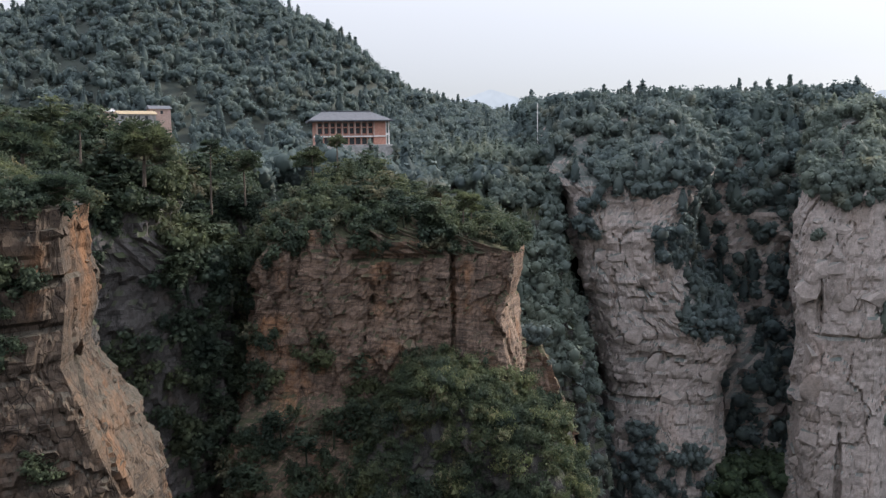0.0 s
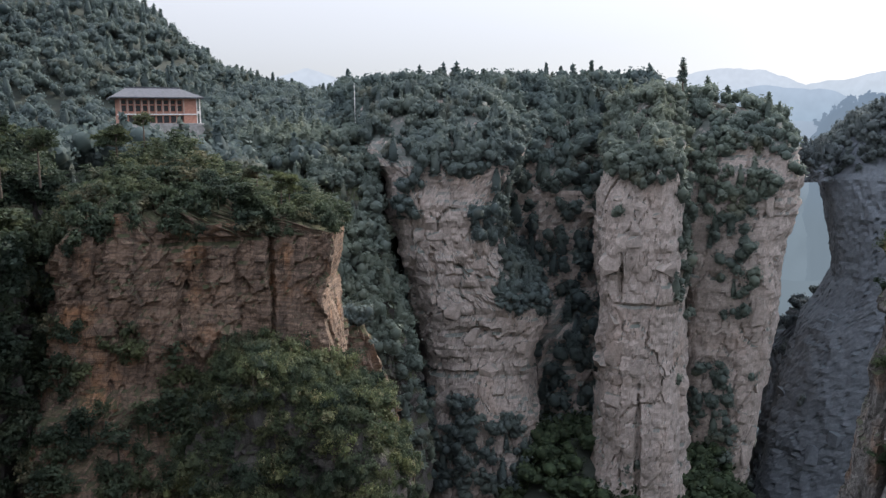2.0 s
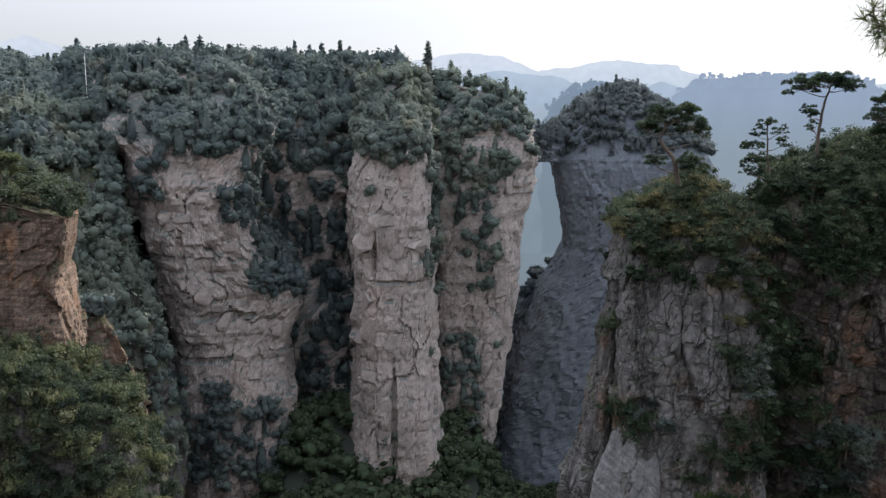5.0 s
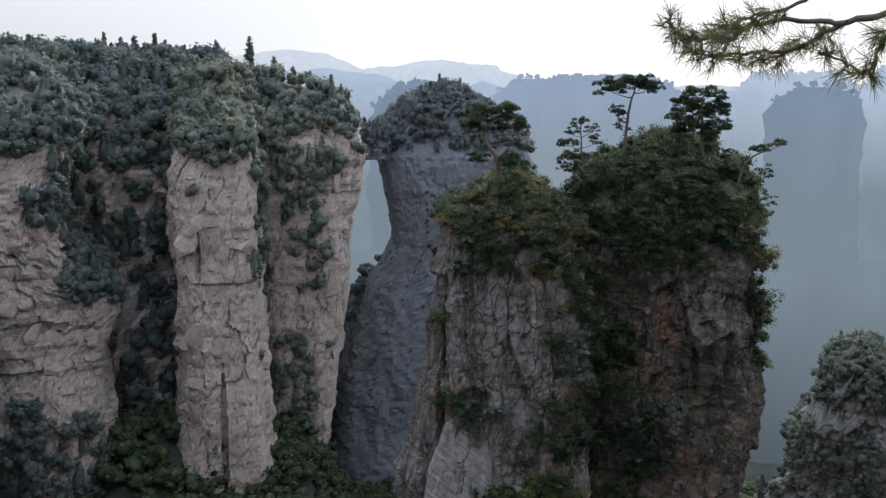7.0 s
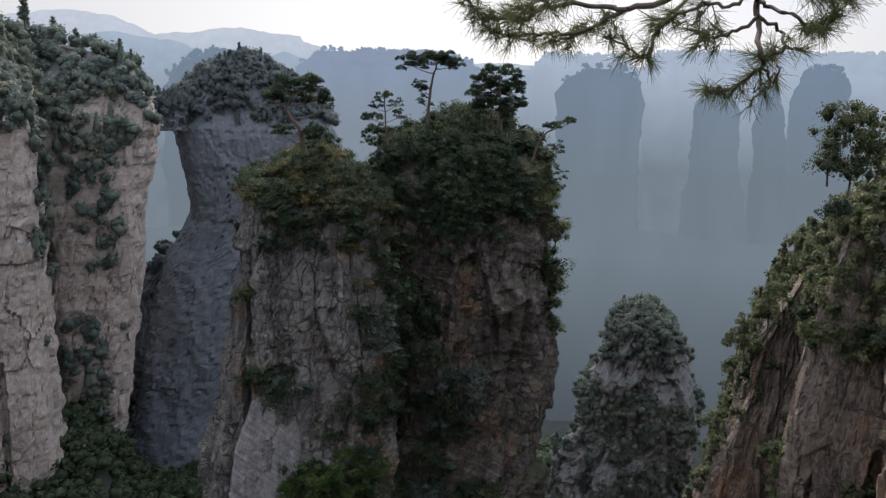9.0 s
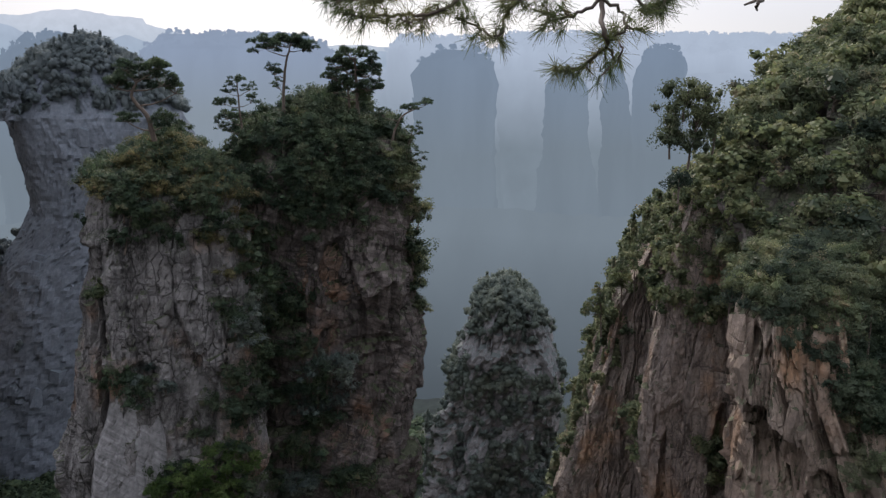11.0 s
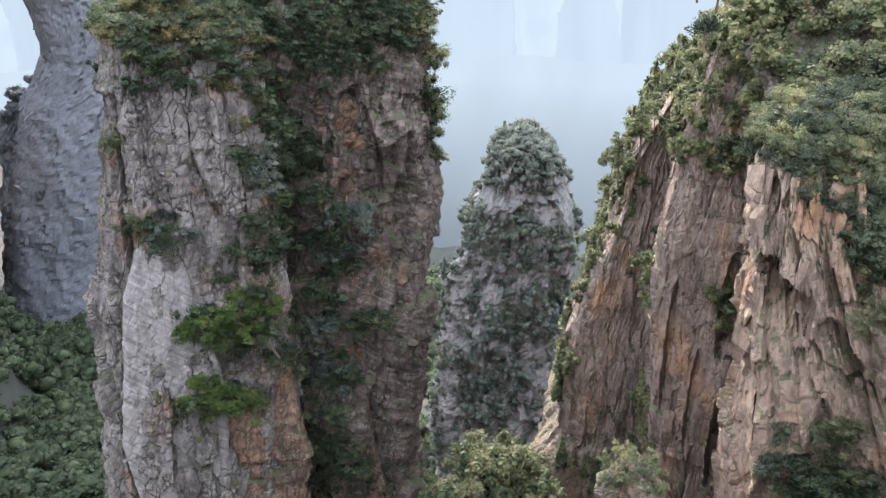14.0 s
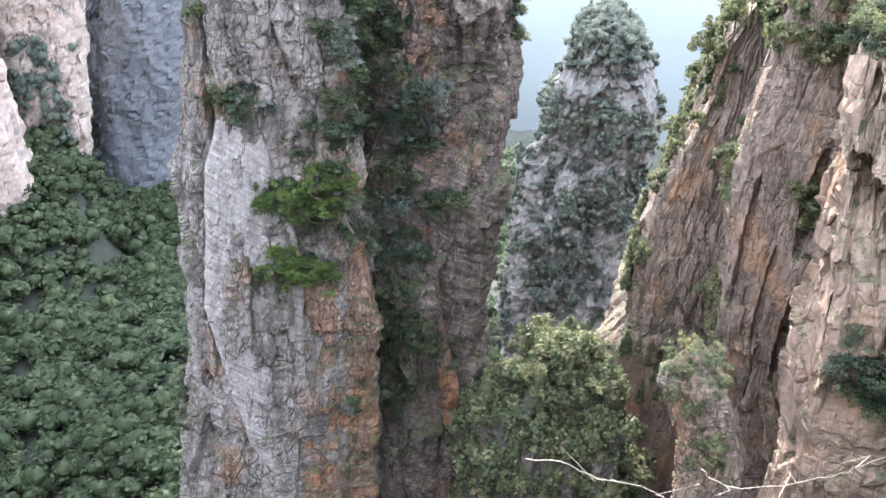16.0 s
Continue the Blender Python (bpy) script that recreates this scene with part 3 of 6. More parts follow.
    narrow = np.repeat(np.clip((R - L) / 6, 0, 1), n)
    d *= narrow
    U, V = U + NU * d, V + NV * d
    Z = Z + 0.25 * relief * fbm(P * 0.3 + 50, seed + 21, 2) * narrow
    b = radians(bearing)
    X = U * math.cos(b) + (V + dist) * math.sin(b)
    Y = -U * math.sin(b) + (V + dist) * math.cos(b)
    verts = np.stack([X, Y, Z], 1)
    i, j = np.meshgrid(np.arange(rows - 1), np.arange(n), indexing="ij")
    j2 = (j + 1) % n
    quads = np.stack([i * n + j, i * n + j2, (i + 1) * n + j2, (i + 1) * n + j], -1).reshape(-1, 4)
    # lid
    top = (rows - 1) * n + np.arange(n)
    half = n // 2
    lid = np.stack([top[:half - 1], top[1:half], top[::-1][1:half], top[::-1][:half - 1]], 1)
    return verts, np.concatenate([quads, lid])


def face_data(verts, quads):
    a, b, c, d = (verts[quads[:, k]] for k in range(4))
    nrm = np.cross(c - a, d - b)
    area = np.linalg.norm(nrm, axis=1) / 2
    return (a + b + c + d) / 4, nrm / (2 * area[:, None] + 1e-9), area


def spots_on(verts, quads, per_m2, seed, level=0.45, ledge=0.0, patch=0.06, cut=0.1, zmin=-1e9, zmax=1e9, facing=True):
    """Places for plants: all over gentle ground, and in patches on the steep faces."""
    c, nrm, area = face_data(verts, quads)
    g = np.random.default_rng(seed)
    want = np.where(nrm[:, 2] > level, 1.0, 0.0)
    if ledge:
        want = np.maximum(want, np.where(fbm(c * patch + seed, seed, 3) > cut, ledge, 0.0) * (nrm[:, 2] > -0.3))
    if facing:
        out = c[:, :2] / (np.linalg.norm(c[:, :2], axis=1)[:, None] + 1e-9)
        want *= ((nrm[:, :2] * out).sum(1) < 0.45)
    want *= (c[:, 2] > zmin) * (c[:, 2] < zmax)
    n = g.poisson(area * want * per_m2)
    s, t = g.uniform(0, 1, (2, n.sum(), 1))
    qa, qb, qc, qd = (verts[np.repeat(quads[:, k], n)] for k in range(4))
    return (qa * (1 - s) + qb * s) * (1 - t) + (qd * (1 - s) + qc * s) * t + g.normal(0, 0.3, (n.sum(), 3)) * np.array([1, 1, 0.2])


def cliff(name, label, args, mat, foot=0.0, step=0.8, relief=1.0, seed=0, **more):
    verts, quads = rock_mass(*args, foot=foot, step=step, relief=relief, seed=seed, **more)
    tagged(new(name, mesh_of(name, verts, quads, M[mat])), label, "cliff")
    head = [z for z, left, right, front in args[3] if front >= 0.9]
    return verts, quads, (min(head) if head else 1e9), args[0]


# ---- ground: gorge floor, wooded plateau and the hill behind ----
def smooth(a, b, x):
    t = np.clip((x - a) / (b - a), 0, 1)
    return t * t * (3 - 2 * t)


def ground_height(az, r):
    """Height at bearing az (-180..180) and distance r."""
    x, y = r * np.sin(np.radians(az)), r * np.cos(np.radians(az))
    p = np.stack([x, y, 0 * x], 1)
    floor = 12 + 26 * fbm(p / 90, 3, 4) + 45 * smooth(84, 110, az) * smooth(40, 120, r) * (1 - smooth(250, 380, r)) - 70 * smooth(370, 460, r) + 34 * smooth(165, 262, r) * smooth(8, 20, az) * (1 - smooth(31, 35, az))
    # the plateau on the far side
    rim = np.interp(az, [-180, -30, -8, 6, 14, 33], [120, 150, 165, 235, 305, 320])
    on = smooth(0, 25, r - rim) * (1 - smooth(31, 34.5, az)) * smooth(-115, -100, az)
    plateau = np.interp(az, [-60, -12, -4, 8, 20, 33], [150, 151, 150, 152, 156, 156]) + 5 * fbm(p / 60, 8, 3)
    rise = np.interp(az, [-90, -27, -20, -10.6, -6.2, -2.4, 2.6, 8, 14, 30], [0.14, 0.15, 0.205, 0.163, 0.118, 0.065, 0.045, 0.026, 0.008, 0.0])
    hill = (EYE + 620 * rise - plateau) * smooth(330, 640, r) * (1 + 0.10 * fbm(p / 80, 12, 4))
    z = floor * (1 - on) + (plateau + np.maximum(hill, -3)) * on
    # the near side, with the lookout
    back = np.maximum(smooth(125, 135, np.abs(az)) * smooth(-0.1, 0.0, r), 1 - smooth(1.1, 1.5, r))
    near = np.where(r < 40, EYE - 1.62, EYE - 1.62 + (r - 40) * 0.1)
    return z * (1 - back) + near * back


rs = np.concatenate([[0.0, 0.7, 1.05], np.geomspace(1.6, 4800, 190)])
azs = np.linspace(-180, 180, 480, endpoint=False)
A, Rr = np.meshgrid(azs, rs)
gz = ground_height(A.ravel(), Rr.ravel())
gv = np.stack([(Rr * np.sin(np.radians(A))).ravel(), (Rr * np.cos(np.radians(A))).ravel(), gz], 1)
ii, jj = np.meshgrid(np.arange(len(rs) - 1), np.arange(480), indexing="ij")
jn = (jj + 1) % 480
gq = np.stack([ii * 480 + jj, (ii + 1) * 480 + jj, (ii + 1) * 480 + jn, ii * 480 + jn], -1).reshape(-1, 4)
tagged(new("ground", mesh_of("ground", gv, gq, M["soil"], True)), "wooded gorge floor, plateau and hillside with dark soil", "ground", kind="structure")


def ground_spots(az0, az1, r0, r1, per_m2, seed, zmin=-1e9):
    g = np.random.default_rng(seed)
    n = int(per_m2 * (r1 * r1 - r0 * r0) * radians(az1 - az0) / 2)
    a = g.uniform(az0, az1, n)
    r = np.sqrt(g.uniform(r0 * r0, r1 * r1, n))
    z = ground_height(a, r)
    k = z > zmin
    return np.stack([r * np.sin(np.radians(a)), r * np.cos(np.radians(a)), z], 1)[k]


# ---- cliffs ----
C = {}
C["left_stack"] = cliff("rock_tower", "orange and grey layered sandstone stack with a grassy top", (-28.4, 60, 40, [(156.9, -9.5, 6.4, 0.4), (154.8, -9.7, 6.1, 0), (151.7, -10, 6.5, 0), (148.8, -10.3, 6.1, 0), (146.3, -10.6, 5.7, -0.2), (143.6, -10.8, 7, -1), (140.2, -11.2, 8.2, -1.5), (138, -11.2, 9.2, -1.9), (135.1, -11.2, 10.5, -2)]), "rock_ledge", 20, 0.3, 0.7, 1, beds=1.2, crag=0.6, tall=0.8, square=18, chamfer=(0.34, 0.32, 1), hollows=[(1.8, 152.2, 3.28, 0.30, 0.7), (4.3, 145.7, 0.30, 1.85, 0.8), (0.9, 149.1, 2.87, 0.30, 0.5)])
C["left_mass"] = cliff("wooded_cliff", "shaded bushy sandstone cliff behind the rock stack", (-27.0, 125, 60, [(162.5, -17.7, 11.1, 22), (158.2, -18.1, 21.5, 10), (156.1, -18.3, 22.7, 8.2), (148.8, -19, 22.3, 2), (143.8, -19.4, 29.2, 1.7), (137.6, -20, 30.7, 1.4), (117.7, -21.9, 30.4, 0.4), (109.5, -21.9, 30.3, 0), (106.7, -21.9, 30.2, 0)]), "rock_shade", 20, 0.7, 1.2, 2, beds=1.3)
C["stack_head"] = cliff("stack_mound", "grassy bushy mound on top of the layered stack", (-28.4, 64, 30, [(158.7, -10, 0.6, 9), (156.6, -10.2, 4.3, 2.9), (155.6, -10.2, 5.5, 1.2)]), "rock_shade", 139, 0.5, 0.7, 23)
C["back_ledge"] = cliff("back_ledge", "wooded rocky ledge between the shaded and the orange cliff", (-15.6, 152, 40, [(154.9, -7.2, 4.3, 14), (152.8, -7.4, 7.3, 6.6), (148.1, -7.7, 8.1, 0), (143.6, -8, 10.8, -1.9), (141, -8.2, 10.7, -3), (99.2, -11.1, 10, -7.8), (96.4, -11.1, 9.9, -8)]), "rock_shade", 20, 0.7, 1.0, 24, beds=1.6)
C["orange_cliff"] = cliff("orange_cliff", "broad orange sandstone cliff face under a wooded top", (-4.9, 130, 60, [(156, -1.8, -2.7, 29.8), (153.1, -10.4, 3.3, 16.9), (148.4, -15.9, 11.9, 2.5), (146.4, -17.6, 20.5, 0.6), (144.2, -18.9, 28.3, 0.1), (137.7, -20.2, 27.3, 0), (134, -20.8, 25.9, 0), (130, -21.5, 26.8, 0), (122.8, -22.5, 27.9, 0), (116.2, -23.4, 28.6, -5), (105.8, -24.8, 29.7, -11.3), (103.2, -24.8, 30.0, -12)]), "rock_warm", 20, 0.45, 0.9, 3, beds=0.12, crag=0.6, tall=1.0, square=14, chamfer=(0.26, 0.8, 1), hollows=[(12.3, 138.8, 0.44, 10.67, 1.6), (2.4, 144.0, 11.56, 0.36, 0.9), (-1.3, 143.9, 2.49, 1.24, 1), (2.3, 140.0, 0.62, 3.11, 0.8)])
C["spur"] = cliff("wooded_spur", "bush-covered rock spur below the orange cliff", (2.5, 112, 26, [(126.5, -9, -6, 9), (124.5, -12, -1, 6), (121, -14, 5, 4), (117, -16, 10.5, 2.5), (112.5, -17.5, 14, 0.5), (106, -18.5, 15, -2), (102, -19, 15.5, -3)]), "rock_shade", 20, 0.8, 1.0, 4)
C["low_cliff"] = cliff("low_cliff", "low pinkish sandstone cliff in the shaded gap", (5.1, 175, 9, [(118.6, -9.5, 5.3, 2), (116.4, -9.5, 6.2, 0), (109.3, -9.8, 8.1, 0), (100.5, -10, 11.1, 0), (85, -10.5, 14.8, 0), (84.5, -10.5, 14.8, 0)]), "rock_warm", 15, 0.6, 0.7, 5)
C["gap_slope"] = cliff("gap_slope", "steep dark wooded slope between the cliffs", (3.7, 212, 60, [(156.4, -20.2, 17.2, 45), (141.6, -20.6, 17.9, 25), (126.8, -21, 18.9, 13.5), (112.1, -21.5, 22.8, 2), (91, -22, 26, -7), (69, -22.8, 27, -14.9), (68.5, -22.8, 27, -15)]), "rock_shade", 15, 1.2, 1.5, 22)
C["wall_west"] = cliff("west_wall", "tall pale sandstone wall under a wooded ridge", (13.4, 240, 80, [(173.2, -7.3, -5.5, 40), (169.2, -30.7, 13.5, 33), (163, -31.8, 18.3, 22), (157, -32.6, 21, 12.6), (154.7, -30.1, 22, 9), (150.3, -25.3, 19.8, 2), (148, -22.9, 18.6, 1.6), (139.1, -21.9, 14.1, 0), (129.1, -20.7, 14.7, 0), (123.1, -18.1, 15.1, 0), (119.2, -16.3, 17.7, 0), (113.6, -15.5, 21.3, 0), (107.5, -14.6, 30.4, 0), (102.5, -13.9, 28.8, 0), (91, -11.7, 24.8, 0), (60.7, -10.4, 25.4, -3.7), (58.2, -10.3, 25.4, -4), (57.7, -10.3, 25.4, -4)]), "rock_far_hazed", 10, 0.75, 1.7, 6, crag=0.38, tall=0.8, beds=1.2, hollows=[(5.3, 101.2, 9.85, 1.31, 1.5), (-3.3, 88.6, 11.49, 0.82, 1.5), (-7.5, 120.2, 1.31, 6.57, 1.5)])
C["wall_middle"] = cliff("middle_wall", "tall pale sandstone buttress under a wooded ridge", (26.2, 232, 90, [(169.9, 4.1, 8, 45), (166.9, -11.2, 8.8, 39.5), (159.1, -12.1, 10.9, 25), (151.3, -12.8, 10.9, 5.8), (148.2, -13.3, 10.7, 1.8), (138.6, -14.7, 11.1, 0.7), (132.4, -14.7, 11.4, 0), (119.2, -14.6, 11.9, -0.3), (116.4, -14.4, 12.1, -0.4), (99.4, -13, 12.6, -0.8), (72.1, -14.2, 13.5, -1.5), (51.9, -17, 14.1, -2), (50.5, -17.2, 14.1, -2)]), "rock_far_hazed", 10, 0.75, 1.7, 7, tall=1.2, crag=0.38, hollows=[(-0.6, 67.4, 0.95, 20.63, 2.2), (-6.3, 119.4, 0.95, 9.52, 1.2), (0.2, 111.3, 9.52, 0.63, 0.8)])
C["wall_east"] = cliff("east_wall", "tall sandstone wall that carries the natural bridge", (31.3, 258, 45, [(170.1, -13.2, -11.5, 25), (166.5, -13.2, 7.1, 25), (162.3, -13.1, 16.2, 19.3), (155.6, -13.1, 19.8, 8.1), (145.4, -13, 21.2, 1.2), (135, -13, 19.8, 0.6), (126.5, -12.8, 18.3, 0), (105.3, -12.5, 17.4, 0), (87.2, -12.4, 14.9, 0), (64.9, -12.1, 12.6, 0), (41.4, -11.9, 8.2, 0), (39.6, -11.8, 8.2, 0)]), "rock_far_hazed", 10, 0.8, 1.7, 8, tall=1.5, crag=0.38)
C["wall_recess"] = cliff("recessed_wall", "shaded bushy recess between the sandstone buttresses", (15.5, 285, 70, [(176, -60.4, 65.1, 50), (171.4, -60.7, 65.1, 41.9), (159, -61.4, 65.5, 20), (139.8, -62.6, 66.1, 2), (106.1, -64.6, 67.2, -2), (81.2, -66.1, 68, -18), (29.5, -69.3, 69.7, -38.4), (25.4, -69.3, 69.8, -40), (23.4, -69.3, 69.9, -40)]), "rock_far_hazed", 10, 1.2, 2.0, 9)
C["bridge_peak"] = cliff("bridge_peak", "hazy wooded sandstone peak at the far end of the natural bridge", (41.4, 310, 60, [(168, 0.7, 1.7, 20), (164, -9.9, 10.7, 14.3), (159.1, -17.2, 17.2, 7.2), (156.1, -21.4, 20.7, 5.2), (150.7, -26.4, 27.2, 3.1), (145.2, -26.6, 33.7, 1), (142.7, -26.8, 34.8, 0), (132.6, -24.1, 39.4, -0.3), (121.1, -21.1, 40, -0.6), (108.1, -20, 40.7, -1), (99.3, -23.8, 41.1, -1.3), (90, -29.7, 41.6, -1.6), (67.9, -35.6, 42.8, -2.2), (49.5, -39.7, 43.8, -2.7), (7.6, -46.6, 46, -4), (6.3, -46.8, 46, -4)]), "rock_hazed_blue", 10, 1.1, 2.0, 10, tall=2.0, crag=0.15, beds=0.3)
C["saddle"] = cliff("rock_saddle", "shaded rock saddle below the natural bridge", (36.5, 335, 25, [(89.8, -4.5, 14, 6), (84.7, -4.5, -2, 6), (75.6, -13.8, 0.5, 3.1), (65.8, -14.2, 3.4, -0), (-4.7, -16.8, 24.2, -4), (-5.8, -16.8, 24.5, -4)]), "rock_hazed_blue", 10, 1.1, 1.5, 19)
C["bridge"] = cliff("natural_bridge", "thin natural rock bridge with trees on its back", (36.0, 304, 12, [(150.1, -9.4, 9, 2), (145.8, -9.4, 9, 0.9), (141.9, -7.1, 7.4, 2), (141.8, -7, 7.4, 2)]), "rock_hazed_blue", 147, 0.6, 0.7, 20)
C["pillar_front"] = cliff("front_pillar", "grey and rust sandstone pillar with a bushy head", (45.9, 70, 17, [(153.4, 0.3, 0.5, 7), (149.8, -5.4, 6.1, 1.2), (144.8, -6.5, 6.7, 0), (140.3, -7.2, 7.3, -0.2), (136.2, -7.6, 7.5, -0.5), (133.5, -8.1, 7.7, -0.6), (131.1, -8.4, 7.9, -0.8), (126.6, -9.3, 8.3, -1), (123.3, -9.4, 8.6, -1.2), (121, -9.4, 8.8, -1.3), (116.3, -9.5, 8.8, -1.5), (108.3, -10.3, 8.8, -1.9), (96.4, -12.8, 8.8, -2.5), (88, -14.4, 8.6, -2.9), (85.8, -14.4, 8.5, -3), (83.6, -14.4, 8.4, -3)]), "rock_face", 25, 0.27, 0.75, 11, tall=1.5, dip=-0.1, crag=0.85, wavy=0.6, hollows=[(-5.4, 133.3, 0.34, 10.53, 1.3), (-7.2, 114.8, 0.38, 8.62, 1), (-2.5, 135.2, 1.44, 0.86, 0.8)])
C["pillar_back"] = cliff("back_pillar", "dark sandstone pillar with pines on its head", (56.6, 76, 18, [(156.5, -2.1, 1.5, 6), (153.2, -7.8, 7.6, 1.3), (149, -8.6, 7.7, 0.3), (146.1, -8.9, 7.6, 0), (141.5, -9, 8.1, 0), (134.9, -9.2, 8.7, 0), (130.5, -9.3, 8.8, 0), (126.8, -9.6, 9.1, 0), (121.4, -10.1, 8.6, 0), (112.5, -10.2, 8.4, 0), (101.7, -10.2, 7.2, 0), (95, -10.2, 7.4, 0), (77.6, -10.2, 9.7, 0)]), "rock_near", 25, 0.27, 0.75, 12, tall=1.5, dip=0.08, wavy=0.6, hollows=[(0.3, 141.9, 1.14, 3.12, 1.5), (4.5, 135.0, 3.64, 0.30, 0.6), (-2.7, 101.6, 0.52, 5.20, 0.8)])
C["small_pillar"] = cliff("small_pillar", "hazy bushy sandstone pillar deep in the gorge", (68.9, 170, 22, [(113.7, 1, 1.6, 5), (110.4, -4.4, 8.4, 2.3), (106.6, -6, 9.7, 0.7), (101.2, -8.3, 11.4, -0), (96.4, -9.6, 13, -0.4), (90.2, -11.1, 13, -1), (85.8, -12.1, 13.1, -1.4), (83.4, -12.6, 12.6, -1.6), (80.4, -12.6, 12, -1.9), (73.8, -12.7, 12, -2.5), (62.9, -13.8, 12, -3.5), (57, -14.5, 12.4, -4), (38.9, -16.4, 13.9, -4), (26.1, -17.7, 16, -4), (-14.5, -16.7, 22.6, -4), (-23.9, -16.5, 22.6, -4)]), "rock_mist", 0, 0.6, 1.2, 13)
C["right_col_a"] = cliff("ribbed_column", "brown ribbed sandstone column with conifers on its edge", (79.0, 92.5, 30, [(143.1, 1.0, 2.0, 2.5), (134.4, -3.6, 3.5, 0.0), (128.6, -4.4, 4.4, -0.5), (122.0, -6.2, 5.5, -1.0), (113.6, -8.2, 7.0, -1.8), (106.6, -8.6, 8.1, -2.4), (97.9, -8.0, 9.2, -2.5), (90.8, -13.0, 10.1, -2.5), (76.9, -11.4, 11.9, -2.5), (72.8, -11.9, 12.4, -2.5), (62.0, -13.2, 12.4, -2.5)]), "rock_right", 25, 0.3, 0.7, 14, tall=2.2, beds=0.6, wavy=0.2, square=8)
C["right_col_b"] = cliff("tall_column", "brown upright sandstone column below the wooded slope", (82.9, 77.5, 30, [(149.8, -2.6, 5.8, 5.0), (143.4, -4.0, 6.6, 1.2), (137.9, -4.2, 7.2, 0.0), (132.4, -4.8, 7.9, -0.6), (125.8, -5.1, 8.7, -1.4), (116.5, -4.4, 9.7, -2.4), (113.0, -4.0, 9.5, -2.5), (104.5, -3.0, 12.0, -2.5), (94.9, 1.6, 14.7, -2.5), (91.9, 3.0, 15.7, -2.5), (87.4, 5.0, 15.7, -2.5)]), "rock_right", 25, 0.27, 0.7, 15, tall=2.2, beds=0.6, wavy=0.2, square=8, hollows=[(2.6, 125.4, 0.85, 5.83, 1.8), (3.4, 111.2, 0.64, 5.83, 2.2), (-2.4, 120.6, 0.38, 7.43, 1.2), (0.6, 114.6, 0.38, 5.83, 1)])
C["right_col_c"] = cliff("sunlit_face", "sunlit orange sandstone face with a dark overhang", (89.7, 52, 16, [(148.4, -3.3, 2.1, 6), (146.1, -4.6, 2.7, 1), (143.1, -4.5, 3.4, -0.3), (139.3, -4.3, 5.6, -0.9), (135.3, -4.1, 8.4, -1.4), (131.9, -3.6, 11.5, -1.9), (126.5, -3.4, 17.1, -2), (124.5, -3.2, 19.2, -2), (121.6, -3, 19.2, -2), (112, -1.7, 19.2, -2)]), "rock_tan", 25, 0.25, 0.8, 16, tall=1.6, beds=0.3, dip=0.08, wavy=0.15, crag=0.8, square=10, chamfer=(0.22, 0.5, -1), hollows=[(-3.0, 143.7, 0.5, 1.8, 1.4)], undercuts=[(-3.1, 141.4, 0.8, 138.1, 6.5, 1.9), (0.7, 137.8, 10.5, 131.1, 3.0, 1.3)])
C["right_slope"] = cliff("wooded_slope", "steep slope covered with trees and bushes", (96.8, 64, 60, [(170.5, -11.7, 11.8, 45), (163.1, -15.4, 13, 26.1), (160.5, -19.2, 13.5, 20.7), (155.3, -19.7, 14.5, 10), (150.1, -19.3, 15.5, 4.6), (145.5, -16.4, 16.4, 0), (142.4, -14.4, 17, 0.6), (136.3, -7.8, 18.2, 1.6), (134.2, -7, 18.6, 2), (125.8, -3.6, 18.9, 0)]), "rock_near", 25, 0.5, 1.0, 17)
C["outcrop"] = cliff("outcrop", "small rock outcrop with trees on its top", (77.9, 46, 3, [(126.6, 1.2, 1.6, 1), (124.1, -1, 3.8, 0.3), (121.6, 0.4, 4.7, 0), (118.9, 1.6, 5.5, 0), (116.2, 1.8, 6.3, 0), (114.4, 2, 6.3, 0)]), "rock_right", 25, 0.22, 0.5, 18)
C["pale_slab"] = cliff("pale_slab", "smooth pale grey veined slab on the face of the grey pillar", (44.0, 69.0, 9, [(133.6, -2.3, 0.4, 0.73), (132.5, -2.7, 0.9, 0.13), (128.6, -4, 1.7, -0.27), (121.8, -4.7, 3.3, -0.67), (114.5, -5.7, 3.7, -1.07), (108.8, -5, 3.2, -1.37), (103, -4.1, 2.2, -1.67), (97.3, -3.1, 1.3, -1.97), (91.5, -0.3, 0.8, -2.27), (90.4, 0.2, 0.9, -2.27)]), "rock_pale", 89, 0.22, 0.18, 21, tall=2.5, beds=0.0, dip=-0.5, crag=0.35, wavy=0.2, square=22)
C["rust_corner"] = cliff("rust_corner", "rusty layered lower corner of the grey pillar", (47.0, 69.0, 10, [(120.6, 4.4, 6.2, 1.4), (119.2, 1.6, 6.4, 0.4), (114.5, 0, 7, -0.5), (111, -0.4, 7.4, -0.8), (105.5, -0.9, 7.3, -1.1), (97, -1.8, 7, -1.6), (89, -2.5, 6.8, -2.2), (80, -3, 6.6, -2.6)]), "rock_rust", 60, 0.24, 0.5, 27, tall=0.8, beds=1.1, dip=0.25, crag=0.7, square=9)
C["rust_band"] = cliff("rust_band", "orange overhanging band below the bushes of the dark pillar", (56.6, 76.0, 9, [(144.4, -2.2, 5, 0.7), (143.4, -3.2, 5.6, -0.5), (139.8, -3.4, 5, -0.6), (138.4, -3, 2.4, -0.2), (137.6, -2, 0.8, 0.3)]), "rock_rust", 137, 0.22, 0.5, 28, tall=0.8, beds=0.8, dip=-0.3, crag=0.9, square=9)
